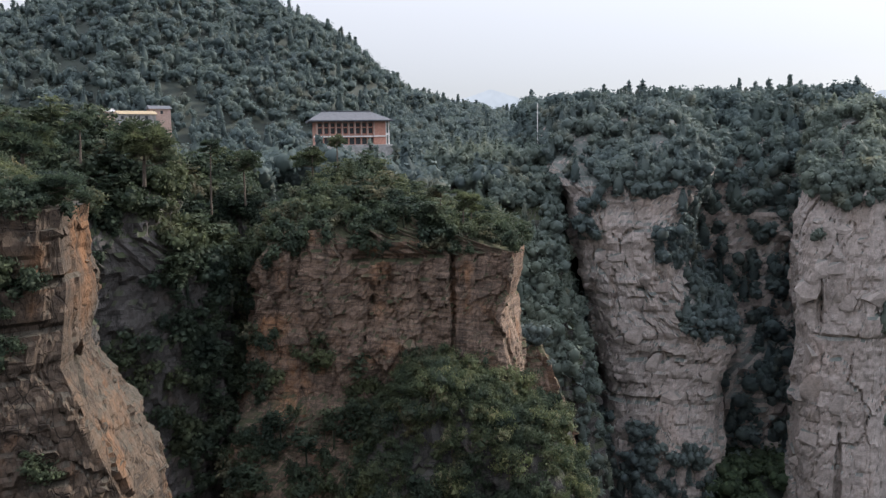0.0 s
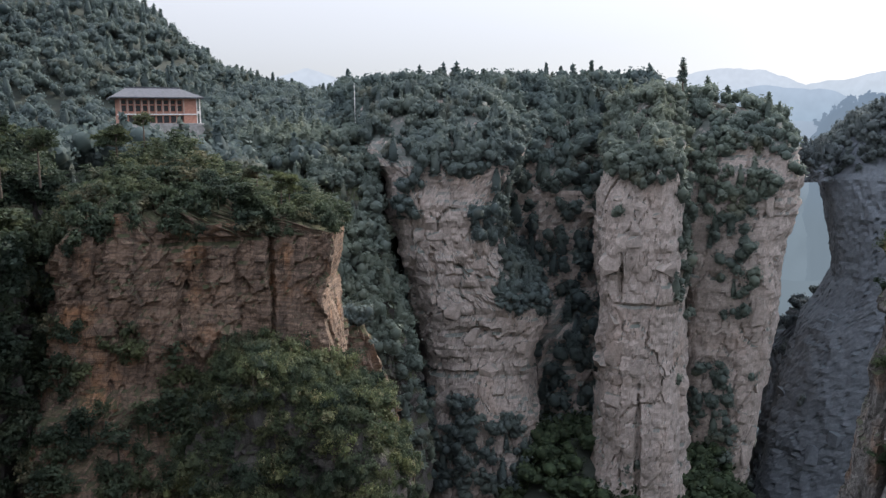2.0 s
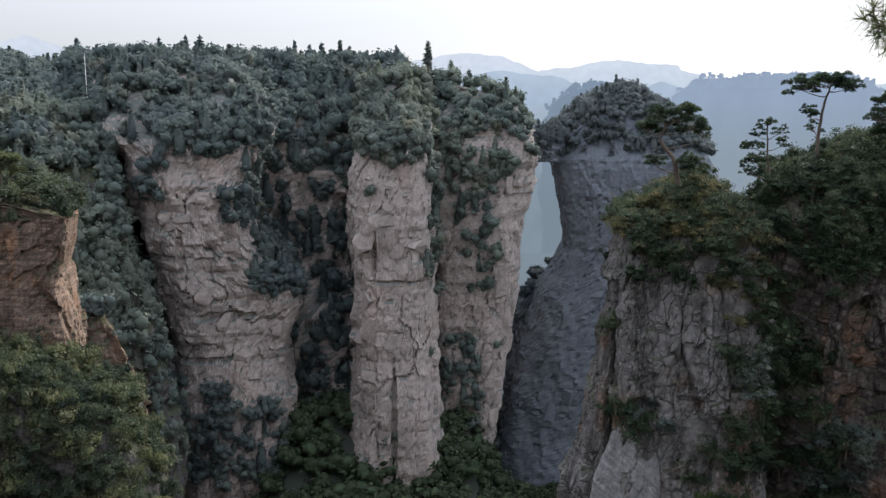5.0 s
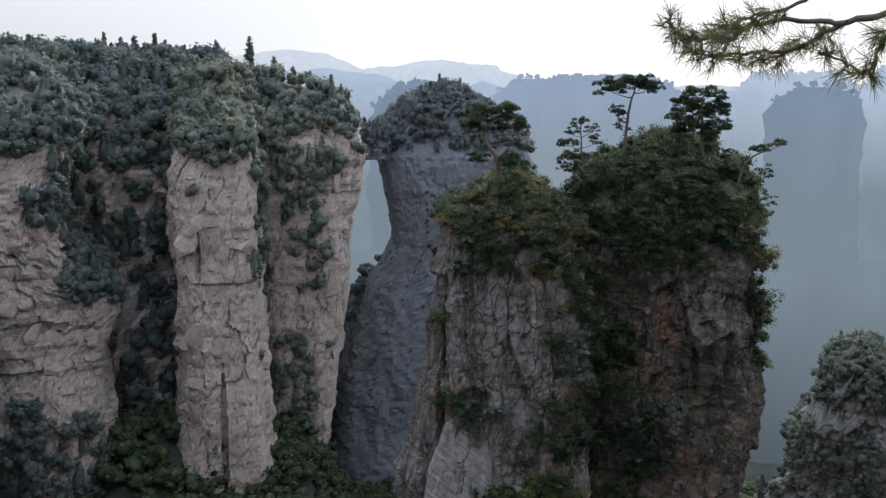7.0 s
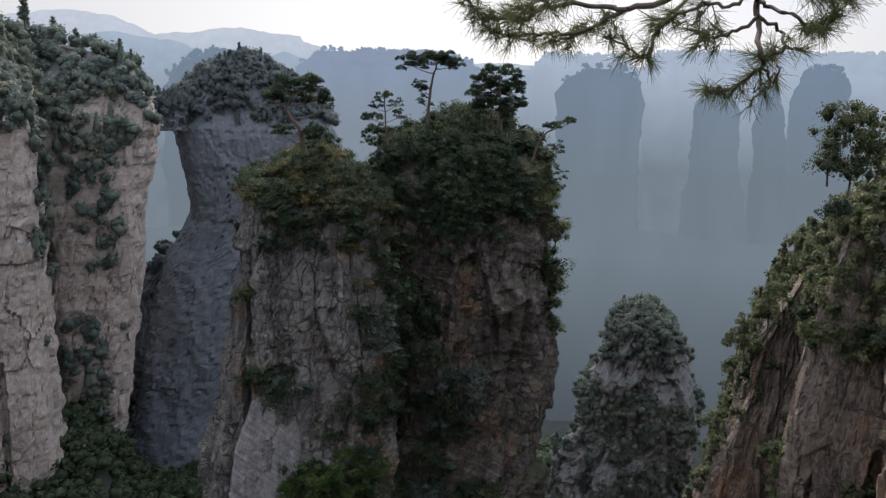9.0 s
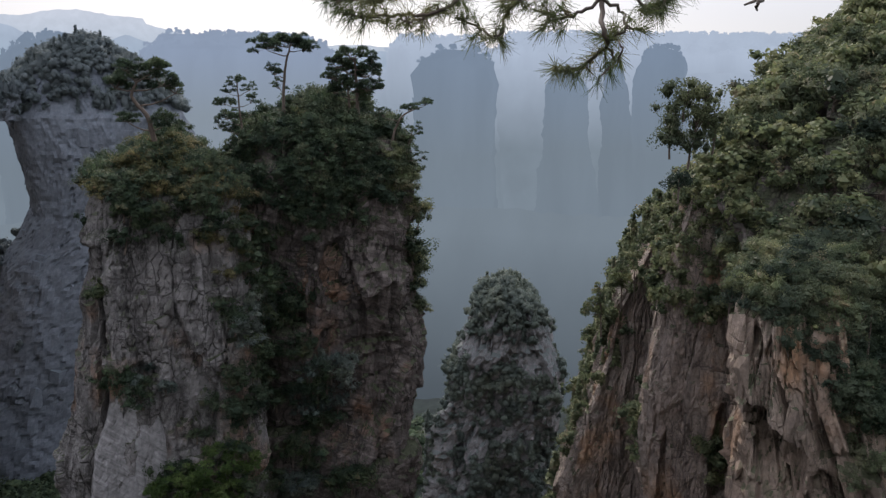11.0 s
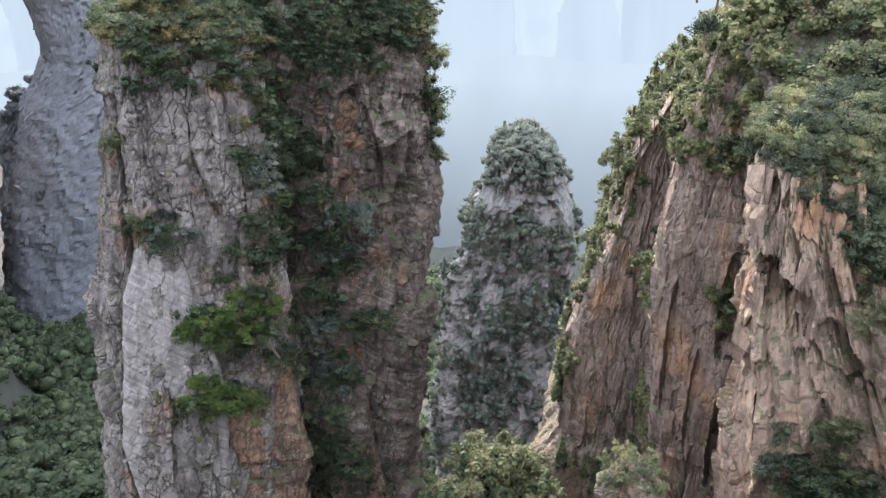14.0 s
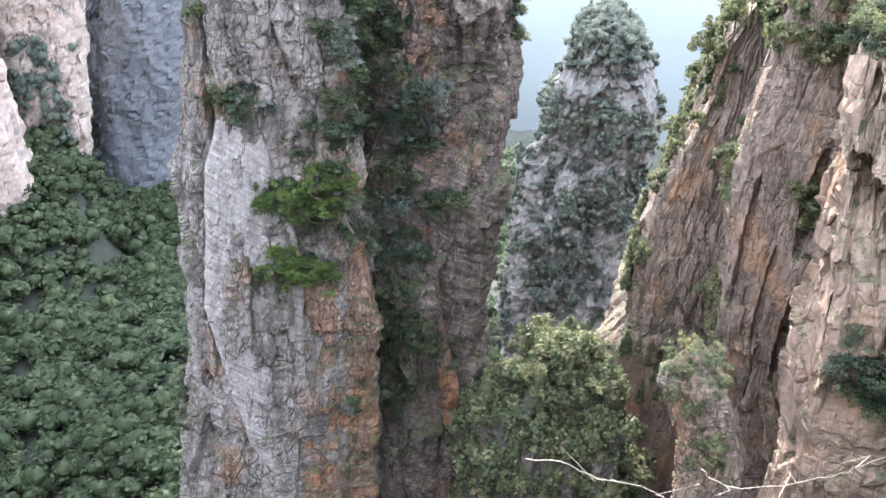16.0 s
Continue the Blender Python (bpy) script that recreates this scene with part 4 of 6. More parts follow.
C["rust_flank"] = cliff("rust_flank", "orange stained rib in the cleft of the dark pillar", (56.6, 76.0, 8, [(119, 0.3, 1.3, 0.3), (116, -0.1, 1.9, -0.4), (110, 0.1, 2.2, -0.6), (105, 0.6, 2.8, -0.6), (100, 1.8, 4.2, -0.5), (95, 2.6, 5.2, -0.4), (90, 3, 5.6, 0)]), "rock_rust", 88, 0.24, 0.5, 29, tall=1.2, beds=0.6, crag=0.9, square=7)
C["lower_slope"] = cliff("lower_slope", "wooded slope at the foot of the ribbed column", (70.0, 66.0, 12, [(104, -5, 0, 6), (99.5, -8, 4, 3), (92, -10.5, 7, 0.5), (80, -12, 9, -2)]), "rock_shade", 25, 0.6, 1.0, 30)

# ---- loose blocks and ledges that stand out of the faces ----
def slab_mesh(name, g, mat):
    bm = bmesh.new()
    for k in range(14):
        p = Vector(g.uniform(-1, 1, 3))
        m = max(abs(p.x), abs(p.y), abs(p.z))
        p = p / m
        bm.verts.new((p.x * g.uniform(0.75, 1), p.y * g.uniform(0.75, 1), p.z * g.uniform(0.8, 1)))
    hull = bmesh.ops.convex_hull(bm, input=bm.verts)
    bmesh.ops.delete(bm, geom=[e for e in hull["geom_interior"] if isinstance(e, bmesh.types.BMVert)], context="VERTS")
    return bm_mesh(name, bm, M[mat])


def ledges(key, owner, mat, count, size, seed, low, tall=0.5):
    verts, quads, head, bearing = C[key]
    c, nrm, area = face_data(verts, quads)
    g = np.random.default_rng(seed)
    out = c[:, :2] / (np.linalg.norm(c[:, :2], axis=1)[:, None] + 1e-9)
    pick = np.flatnonzero(((nrm[:, :2] * out).sum(1) < 0.1) & (c[:, 2] > low) & (c[:, 2] < min(head, verts[:, 2].max()) - 0.5))
    pool = [slab_mesh("rock_slab", g, mat) for _ in range(6)]
    for k in g.choice(pick, min(count, len(pick)), replace=False):
        ob = part("rock_slab", pool[g.integers(6)], bpy.data.objects[owner])
        w = size * g.uniform(0.5, 1.5)
        n = Vector(nrm[k])
        turn = math.atan2(n.y, n.x) + math.pi / 2 + g.normal(0, 0.25)
        ob.matrix_basis = Matrix.LocRotScale(Vector(c[k]) - n * w * 0.12, Euler((g.normal(0, 0.06), g.normal(0, 0.08), turn)), (w, w * 0.42, w * tall * g.uniform(0.5, 1.5)))


for key, owner, mat, count, size, low, tall in (
    ("left_stack", "rock_tower", "rock_ledge", 60, 0.9, 132, 0.4), ("spur", "wooded_spur", "rock_shade", 40, 1.2, 104, 0.5), ("orange_cliff", "orange_cliff", "rock_warm", 60, 1.3, 105, 0.45), ("wall_west", "west_wall", "rock_far_hazed", 40, 2.6, 50, 0.6),
    ("wall_middle", "middle_wall", "rock_far_hazed", 40, 2.4, 45, 0.9), ("wall_east", "east_wall", "rock_far_hazed", 30, 2.2, 40, 1.2), ("bridge_peak", "bridge_peak", "rock_hazed_blue", 30, 3.0, 20, 1.0),
    ("pillar_front", "front_pillar", "rock_face", 90, 0.75, 84, 0.8), ("pillar_back", "back_pillar", "rock_near", 70, 0.75, 84, 0.7), ("small_pillar", "small_pillar", "rock_mist", 30, 1.5, 45, 0.5),
    ("right_col_a", "ribbed_column", "rock_right", 50, 0.9, 70, 2.4), ("right_col_b", "tall_column", "rock_right", 60, 0.8, 88, 2.6), ("right_col_c", "sunlit_face", "rock_tan", 70, 0.7, 105, 1.4), ("outcrop", "outcrop", "rock_right", 20, 0.35, 114, 0.6),
):
    ledges(key, owner, mat, count, size, 300 + count, low, tall)

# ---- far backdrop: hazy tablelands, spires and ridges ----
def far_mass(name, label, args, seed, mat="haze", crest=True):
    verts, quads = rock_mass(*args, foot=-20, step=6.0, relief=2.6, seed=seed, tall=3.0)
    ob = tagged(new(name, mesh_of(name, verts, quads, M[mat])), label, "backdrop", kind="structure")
    if crest:
        tops = spots_on(verts, quads, 0.011, seed, level=0.5)
        if len(tops) == 0:
            return ob
        v, q = planted(tops, ["crest"], [1], (4, 8.5), seed)
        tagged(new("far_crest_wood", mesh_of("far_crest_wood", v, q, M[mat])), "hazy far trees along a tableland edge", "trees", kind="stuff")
    return ob


def ridge(name, label, profile, dist, mat, seed, base=-20.0, wobble=6.0):
    """A far mountain range: crest by (bearing, height angle), with a front and a back slope."""
    az = np.linspace(profile[0][0], profile[-1][0], 160)
    el = np.interp(az, [p[0] for p in profile], [p[1] for p in profile])
    p = np.stack([az * 1.3, 0 * az, 0 * az], 1)
    top = EYE + dist * np.tan(np.radians(el)) + wobble * dist / 2500 * fbm(p, seed, 5)
    sx, cx = np.sin(np.radians(az)), np.cos(np.radians(az))
    rows = [(0.86, 0 * top + base), (0.95, base + (top - base) * 0.6), (1.0, top), (1.08, base + (top - base) * 0.5), (1.2, 0 * top + base)]
    verts = np.concatenate([np.stack([sx * dist * k, cx * dist * k, z], 1) for k, z in rows])
    n = len(az)
    i, j = np.meshgrid(np.arange(4), np.arange(n - 1), indexing="ij")
    quads = np.stack([i * n + j, i * n + j + 1, (i + 1) * n + j + 1, (i + 1) * n + j], -1).reshape(-1, 4)
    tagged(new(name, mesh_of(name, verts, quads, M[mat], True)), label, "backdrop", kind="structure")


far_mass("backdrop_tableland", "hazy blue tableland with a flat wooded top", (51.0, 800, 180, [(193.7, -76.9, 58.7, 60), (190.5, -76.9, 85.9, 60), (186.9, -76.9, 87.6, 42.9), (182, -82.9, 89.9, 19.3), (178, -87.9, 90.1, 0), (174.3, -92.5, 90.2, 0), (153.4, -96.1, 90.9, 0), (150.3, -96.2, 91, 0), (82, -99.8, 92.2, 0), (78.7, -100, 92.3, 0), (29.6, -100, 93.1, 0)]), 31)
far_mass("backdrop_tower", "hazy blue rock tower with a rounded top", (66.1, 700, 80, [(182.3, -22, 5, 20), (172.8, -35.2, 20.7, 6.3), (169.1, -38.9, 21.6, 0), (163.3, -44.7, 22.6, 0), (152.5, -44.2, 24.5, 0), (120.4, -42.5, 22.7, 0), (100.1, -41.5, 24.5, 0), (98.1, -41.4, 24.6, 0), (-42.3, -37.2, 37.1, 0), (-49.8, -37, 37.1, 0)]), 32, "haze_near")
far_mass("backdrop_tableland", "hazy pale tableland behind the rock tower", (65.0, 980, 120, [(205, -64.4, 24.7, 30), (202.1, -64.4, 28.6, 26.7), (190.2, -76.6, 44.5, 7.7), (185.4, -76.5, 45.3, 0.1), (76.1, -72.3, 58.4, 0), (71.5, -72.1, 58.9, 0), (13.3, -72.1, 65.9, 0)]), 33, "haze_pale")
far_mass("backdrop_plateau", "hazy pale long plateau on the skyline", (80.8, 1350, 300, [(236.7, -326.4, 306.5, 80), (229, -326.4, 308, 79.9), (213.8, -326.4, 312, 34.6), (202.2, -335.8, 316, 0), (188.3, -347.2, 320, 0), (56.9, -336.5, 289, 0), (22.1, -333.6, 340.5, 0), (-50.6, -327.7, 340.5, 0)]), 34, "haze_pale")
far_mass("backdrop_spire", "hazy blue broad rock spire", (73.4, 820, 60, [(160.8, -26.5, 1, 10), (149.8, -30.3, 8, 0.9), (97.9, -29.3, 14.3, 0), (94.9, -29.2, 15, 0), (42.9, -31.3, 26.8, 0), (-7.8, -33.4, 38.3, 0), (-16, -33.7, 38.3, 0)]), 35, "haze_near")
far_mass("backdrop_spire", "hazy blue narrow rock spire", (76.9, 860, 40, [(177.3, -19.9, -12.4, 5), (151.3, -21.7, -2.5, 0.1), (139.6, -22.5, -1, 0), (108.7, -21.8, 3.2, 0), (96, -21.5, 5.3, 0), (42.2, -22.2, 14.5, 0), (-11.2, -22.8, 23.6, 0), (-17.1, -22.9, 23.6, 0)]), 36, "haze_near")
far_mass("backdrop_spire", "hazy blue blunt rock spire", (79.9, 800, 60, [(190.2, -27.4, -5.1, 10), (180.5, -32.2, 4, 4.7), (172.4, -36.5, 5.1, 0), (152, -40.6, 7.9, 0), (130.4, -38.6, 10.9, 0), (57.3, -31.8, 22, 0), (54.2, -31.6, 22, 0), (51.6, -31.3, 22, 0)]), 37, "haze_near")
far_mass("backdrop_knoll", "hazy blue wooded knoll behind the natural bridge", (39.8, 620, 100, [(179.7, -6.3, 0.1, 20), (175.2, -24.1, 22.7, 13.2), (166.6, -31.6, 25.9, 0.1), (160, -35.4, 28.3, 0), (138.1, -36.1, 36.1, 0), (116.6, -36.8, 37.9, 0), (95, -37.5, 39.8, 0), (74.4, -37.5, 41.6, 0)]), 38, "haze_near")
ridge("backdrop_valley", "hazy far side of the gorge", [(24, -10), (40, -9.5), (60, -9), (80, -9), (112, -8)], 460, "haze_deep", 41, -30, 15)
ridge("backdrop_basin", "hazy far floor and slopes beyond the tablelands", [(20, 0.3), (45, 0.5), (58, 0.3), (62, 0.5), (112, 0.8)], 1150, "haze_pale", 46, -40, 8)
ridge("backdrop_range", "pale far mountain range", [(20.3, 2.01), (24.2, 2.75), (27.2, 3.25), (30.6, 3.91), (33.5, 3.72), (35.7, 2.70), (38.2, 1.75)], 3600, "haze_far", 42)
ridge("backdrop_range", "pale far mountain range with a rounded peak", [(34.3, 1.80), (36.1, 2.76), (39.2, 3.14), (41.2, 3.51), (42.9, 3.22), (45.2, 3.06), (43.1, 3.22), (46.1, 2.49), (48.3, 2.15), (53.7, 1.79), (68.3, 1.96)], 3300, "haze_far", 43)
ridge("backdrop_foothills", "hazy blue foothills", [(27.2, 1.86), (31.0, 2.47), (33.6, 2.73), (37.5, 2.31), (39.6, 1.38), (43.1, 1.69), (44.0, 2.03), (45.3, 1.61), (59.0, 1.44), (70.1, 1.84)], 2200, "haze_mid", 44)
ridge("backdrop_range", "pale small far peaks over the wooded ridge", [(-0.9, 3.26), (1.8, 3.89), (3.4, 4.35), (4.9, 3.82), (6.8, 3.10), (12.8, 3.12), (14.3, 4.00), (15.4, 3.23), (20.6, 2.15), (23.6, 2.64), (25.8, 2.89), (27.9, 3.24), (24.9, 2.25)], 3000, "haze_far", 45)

def tube(points, radii, segs=7):
    """A tapering tube along the points."""
    pts = [Vector(p) for p in points]
    v, q = [], []
    for k, p in enumerate(pts):
        way = (pts[min(k + 1, len(pts) - 1)] - pts[max(k - 1, 0)]).normalized()
        a = way.cross(Vector((0.3, 0.9, 0.2))).normalized()
        b = way.cross(a)
        for j in range(segs):
            t = 2 * math.pi * j / segs
            v.append(p + (a * math.cos(t) + b * math.sin(t)) * radii[k])
    for k in range(len(pts) - 1):
        for j in range(segs):
            q.append((k * segs + j, k * segs + (j + 1) % segs, (k + 1) * segs + (j + 1) % segs, (k + 1) * segs + j))
    return np.array([tuple(p) for p in v]), np.array(q)


def bent(points, n=9, wander=0.0, g=None):
    """The points joined by an even smooth line."""
    p = np.array(points, float)
    t = np.linspace(0, len(p) - 1, n)
    out = np.stack([np.interp(t, np.arange(len(p)), p[:, k]) for k in range(3)], 1)
    out[1:-1] = (out[:-2] + 2 * out[1:-1] + out[2:]) / 4
    if wander:
        out[1:-1] += g.normal(0, wander, (n - 2, 3))
    return out


def tube_of_trunk(g):
    """A forked trunk 0.7 high, for a leafy tree 1 high."""
    pieces = [tube(bent([(0, 0, -0.1), (g.normal(0, 0.03), g.normal(0, 0.03), 0.25), (g.normal(0, 0.05), g.normal(0, 0.05), 0.62)], 7), np.linspace(0.035, 0.012, 7), 6)]
    for k in range(3):
        a = g.uniform(0, 6.28)
        pieces.append(tube([(0, 0, 0.2 + 0.08 * k), (0.12 * math.cos(a), 0.12 * math.sin(a), 0.4 + 0.05 * k), (0.25 * math.cos(a), 0.25 * math.sin(a), 0.55 + 0.05 * k)], (0.016, 0.011, 0.005), 5))
    return join(pieces)


# ---- woods ----
def patch_spots(key, per_m2, seed, patches):
    """Places for plants in oval patches (across, height, half width, half height) on the visible side of a cliff."""
    verts, quads, head, bearing = C[key]
    c, nrm, area = face_data(verts, quads)
    g = np.random.default_rng(seed)
    b = radians(bearing)
    u = c[:, 0] * math.cos(b) - c[:, 1] * math.sin(b)
    out = c[:, :2] / (np.linalg.norm(c[:, :2], axis=1)[:, None] + 1e-9)
    want = np.zeros(len(c))
    edge = fbm(c * 0.35, seed, 3)
    for pu, pz, ru, rz in patches:
        want = np.maximum(want, (((u - pu) / ru) ** 2 + ((c[:, 2] - pz) / rz) ** 2 + 0.7 * edge < 1).astype(float))
    want *= (nrm[:, :2] * out).sum(1) < 0.3
    n = g.poisson(area * want * per_m2)
    return np.repeat(c + nrm * 0.35, n, axis=0) + g.normal(0, 0.15, (n.sum(), 3))


PATCHES = {
    "grey_front": [(6.9, 139.1, 2.4, 2.2), (-1.6, 134.2, 1.2, 1.1)],
    "warm_front": [(2.5, 151.6, 3.2, 2.6), (4.6, 148.4, 2.2, 3.2), (0.2, 153, 3, 1.6), (5.4, 144.5, 1.4, 2.4)],
    "edge_back": [(9, 148.5, 1.6, 3.4), (9.3, 143, 1.5, 4), (9.8, 137.5, 1.3, 3.4), (7, 151, 2, 2)],
    "crown_back": [(2, 151.2, 4.4, 3.2), (4, 148.6, 2.6, 2.2), (-1.4, 149, 4, 2.6)],
    "dark_c": [(4.6, 141.6, 2.2, 3.6), (8, 139.4, 3.2, 4.4), (11.5, 136.4, 4.2, 4.2), (7, 143.4, 5, 3), (3.2, 126.2, 3.2, 2.2), (14, 133, 4, 4)],
    "grey_back": [(-0.4, 130.5, 3.3, 3.3), (-2.6, 119.9, 2.4, 3.1), (-1.9, 114.6, 2.1, 2.3)],
    "left_stack": [(0.4, 150.8, 2.1, 2.3), (2.0, 139.8, 1.9, 1.4), (-0.2, 147.9, 1.3, 1.8), (1.4, 157.0, 6.8, 1.1)],
    "back_ledge": [(-0.9, 148.2, 8.6, 5.7), (5.8, 144.9, 5.4, 5.7), (1.3, 131.8, 9.6, 13.7)],
    "left_mass": [(15.2, 156.3, 9.7, 6.6), (28.4, 143.9, 7.9, 5.6), (20.5, 136.9, 7.9, 8.5), (17.3, 121.8, 12.3, 12.2), (5.8, 158.9, 13.2, 5.6)],
    "orange_cliff": [(-19.5, 146.1, 8.2, 4.9), (-21.1, 128.1, 5.5, 7.8), (-9.7, 127.7, 3.7, 2.7), (1.9, 121.6, 5.5, 2.7), (-14.6, 113.9, 11.9, 5.9), (-1.1, 113.3, 8.2, 5.9), (14.2, 146.5, 8.2, 2.7), (21, 146, 5, 2.4), (24, 144.6, 3, 1.6), (-3.8, 145.2, 5.5, 1.2)],
    "wall_west": [(12.4, 149.3, 5.4, 10.8), (9.6, 131.1, 5.1, 7.2), (-0.6, 150.2, 10.1, 4.5), (22.3, 126.2, 8.5, 18.1), (-2.0, 70.1, 20.3, 9.0), (4.5, 57.2, 18.6, 9.0), (15.8, 139.6, 6.8, 10.8), (18.8, 107.6, 8.5, 3.6), (-13.4, 138.4, 4.2, 7.2)],
    "wall_middle": [(11.8, 132.5, 2.3, 15.7), (-0.2, 148.2, 9.8, 4.9), (8.8, 121.2, 1.6, 10.5)],
    "wall_east": [(-0.7, 141.8, 6.4, 19.4), (3.4, 115.5, 4.5, 23.3), (-2.4, 65.7, 7.3, 21.4), (9.4, 141.9, 7.3, 5.8)],
    "small_pillar": [(0.9, 111.7, 7.8, 5.8), (3.4, 92.7, 9.6, 6.4), (-8.9, 97.6, 3.0, 7.7), (-3.3, 61.1, 8.4, 14.1), (4.9, 75.3, 7.2, 7.7)],
    "right_col_a": [(-4.9, 132.2, 2.6, 8.4), (-10.0, 106.4, 3.2, 4.9), (-4.6, 91.2, 5.2, 4.9), (-7.5, 120.6, 2.0, 5.6), (1, 141.5, 3.6, 3.6), (-1, 138, 2.5, 2.5)],
    "right_col_b": [(0.4, 144.0, 3.2, 6.4), (-1.4, 148.6, 2.8, 3.5), (1.8, 124.5, 1.5, 2.9), (-5.5, 124.6, 1.0, 2.4), (-1.9, 141.0, 4.4, 3.5), (-3.5, 108.2, 1.6, 3.5)],
    "right_col_c": [(-1.6, 147.9, 4.0, 2.0), (-2.8, 148.1, 3.7, 2.3), (2.7, 128.1, 3.3, 2.3), (1.0, 146.3, 2.2, 3.1), (3.8, 143.0, 2.2, 4.7)],
    "outcrop": [(1.4, 124.4, 1.9, 1.7), (3.4, 119.5, 1.3, 2.1)],
    "pillar_front": [(4.3, 142.3, 2.2, 4.7), (5.0, 134.0, 2.2, 4.7), (2.3, 148.7, 2.0, 2.1), (-0.6, 147.7, 3.5, 2.4), (2.3, 145.8, 2.0, 2.1), (3.6, 145.3, 2.2, 2.9), (4.3, 141.7, 2.5, 2.4), (6.5, 140.1, 2.2, 2.4), (4.8, 133.1, 2.2, 1.6), (2.1, 124.8, 3.7, 2.4), (0.1, 118.1, 3.0, 2.1), (-3.8, 133.8, 1.3, 1.7), (-4.4, 141.5, 1.1, 1.5), (-4.3, 145.4, 1.4, 0.9), (4.1, 128.9, 2.2, 1.5), (8.7, 120.7, 2.0, 3.2), (-0.6, 151.6, 5.4, 3.2), (3.8, 146.3, 3.0, 4.7), (6.9, 139.7, 2.5, 2.6), (-12.3, 99.2, 0.7, 2.1), (6.9, 100.7, 2.0, 1.6), (-3.9, 146.7, 2.0, 1.6)],
    "pillar_back": [(-4.1, 135.9, 2.7, 3.4), (-2.2, 126.5, 2.4, 2.9), (-3.2, 109.1, 2.4, 3.4), (-2.4, 131.0, 3.2, 3.1), (-3.6, 122.6, 2.9, 3.4), (-1.9, 114.6, 2.7, 3.4), (-1.5, 105.1, 3.2, 5.1), (-3.3, 97.8, 2.7, 3.4), (3.3, 120.8, 2.2, 1.5), (3.3, 101.6, 1.6, 2.3), (9.1, 143.0, 1.2, 5.7), (-3.0, 151.2, 5.4, 6.3), (-4.8, 143.1, 2.1, 5.1), (3.6, 155.1, 3.7, 2.9), (9.3, 139.4, 1.3, 3.4), (8.7, 144.3, 1.3, 2.9), (2.8, 150.9, 3.2, 2.3), (6.8, 93.2, 1.6, 3.4), (8.8, 80.9, 2.1, 3.4)],
}
village_clear = lambda p: ~((np.degrees(np.arctan2(p[:, 0], p[:, 1])) > -26.8) & (np.degrees(np.arctan2(p[:, 0], p[:, 1])) < -19) & (np.hypot(p[:, 0], p[:, 1]) > 275) & (np.hypot(p[:, 0], p[:, 1]) < 372) & (np.sin(p[:, 0] * 0.35) + np.cos(p[:, 1] * 0.3) > -0.75))
building_clear = lambda p: village_clear(p) & ~((np.degrees(np.arctan2(p[:, 0], p[:, 1])) > -10) & (np.degrees(np.arctan2(p[:, 0], p[:, 1])) < -3) & (np.hypot(p[:, 0], p[:, 1]) > 262) & (np.hypot(p[:, 0], p[:, 1]) < 335))
hs = np.concatenate([ground_spots(-30, 10, 150, 640, 0.024, 1, 120), ground_spots(10, 33, 300, 370, 0.014, 4, 120), ground_spots(-24, 4, 140, 225, 0.055, 6, 50)])
woods("hill_wood", "dense hazy wood on the hill and plateau", hs[building_clear(hs)], ["broad_far", "cone_far"], [0.84, 0.16], (6.5, 11.5), M["leaf_far_hazed"], 1)
woods("gorge_wood", "dense wood on the gorge floor", np.concatenate([ground_spots(16, 44, 75, 300, 0.085, 2), ground_spots(62, 84, 90, 330, 0.035, 3)]), ["broad_far", "cone_far"], [0.94, 0.06], (5, 9), M["leaf_pine"], 2, (1.0, 1.5))
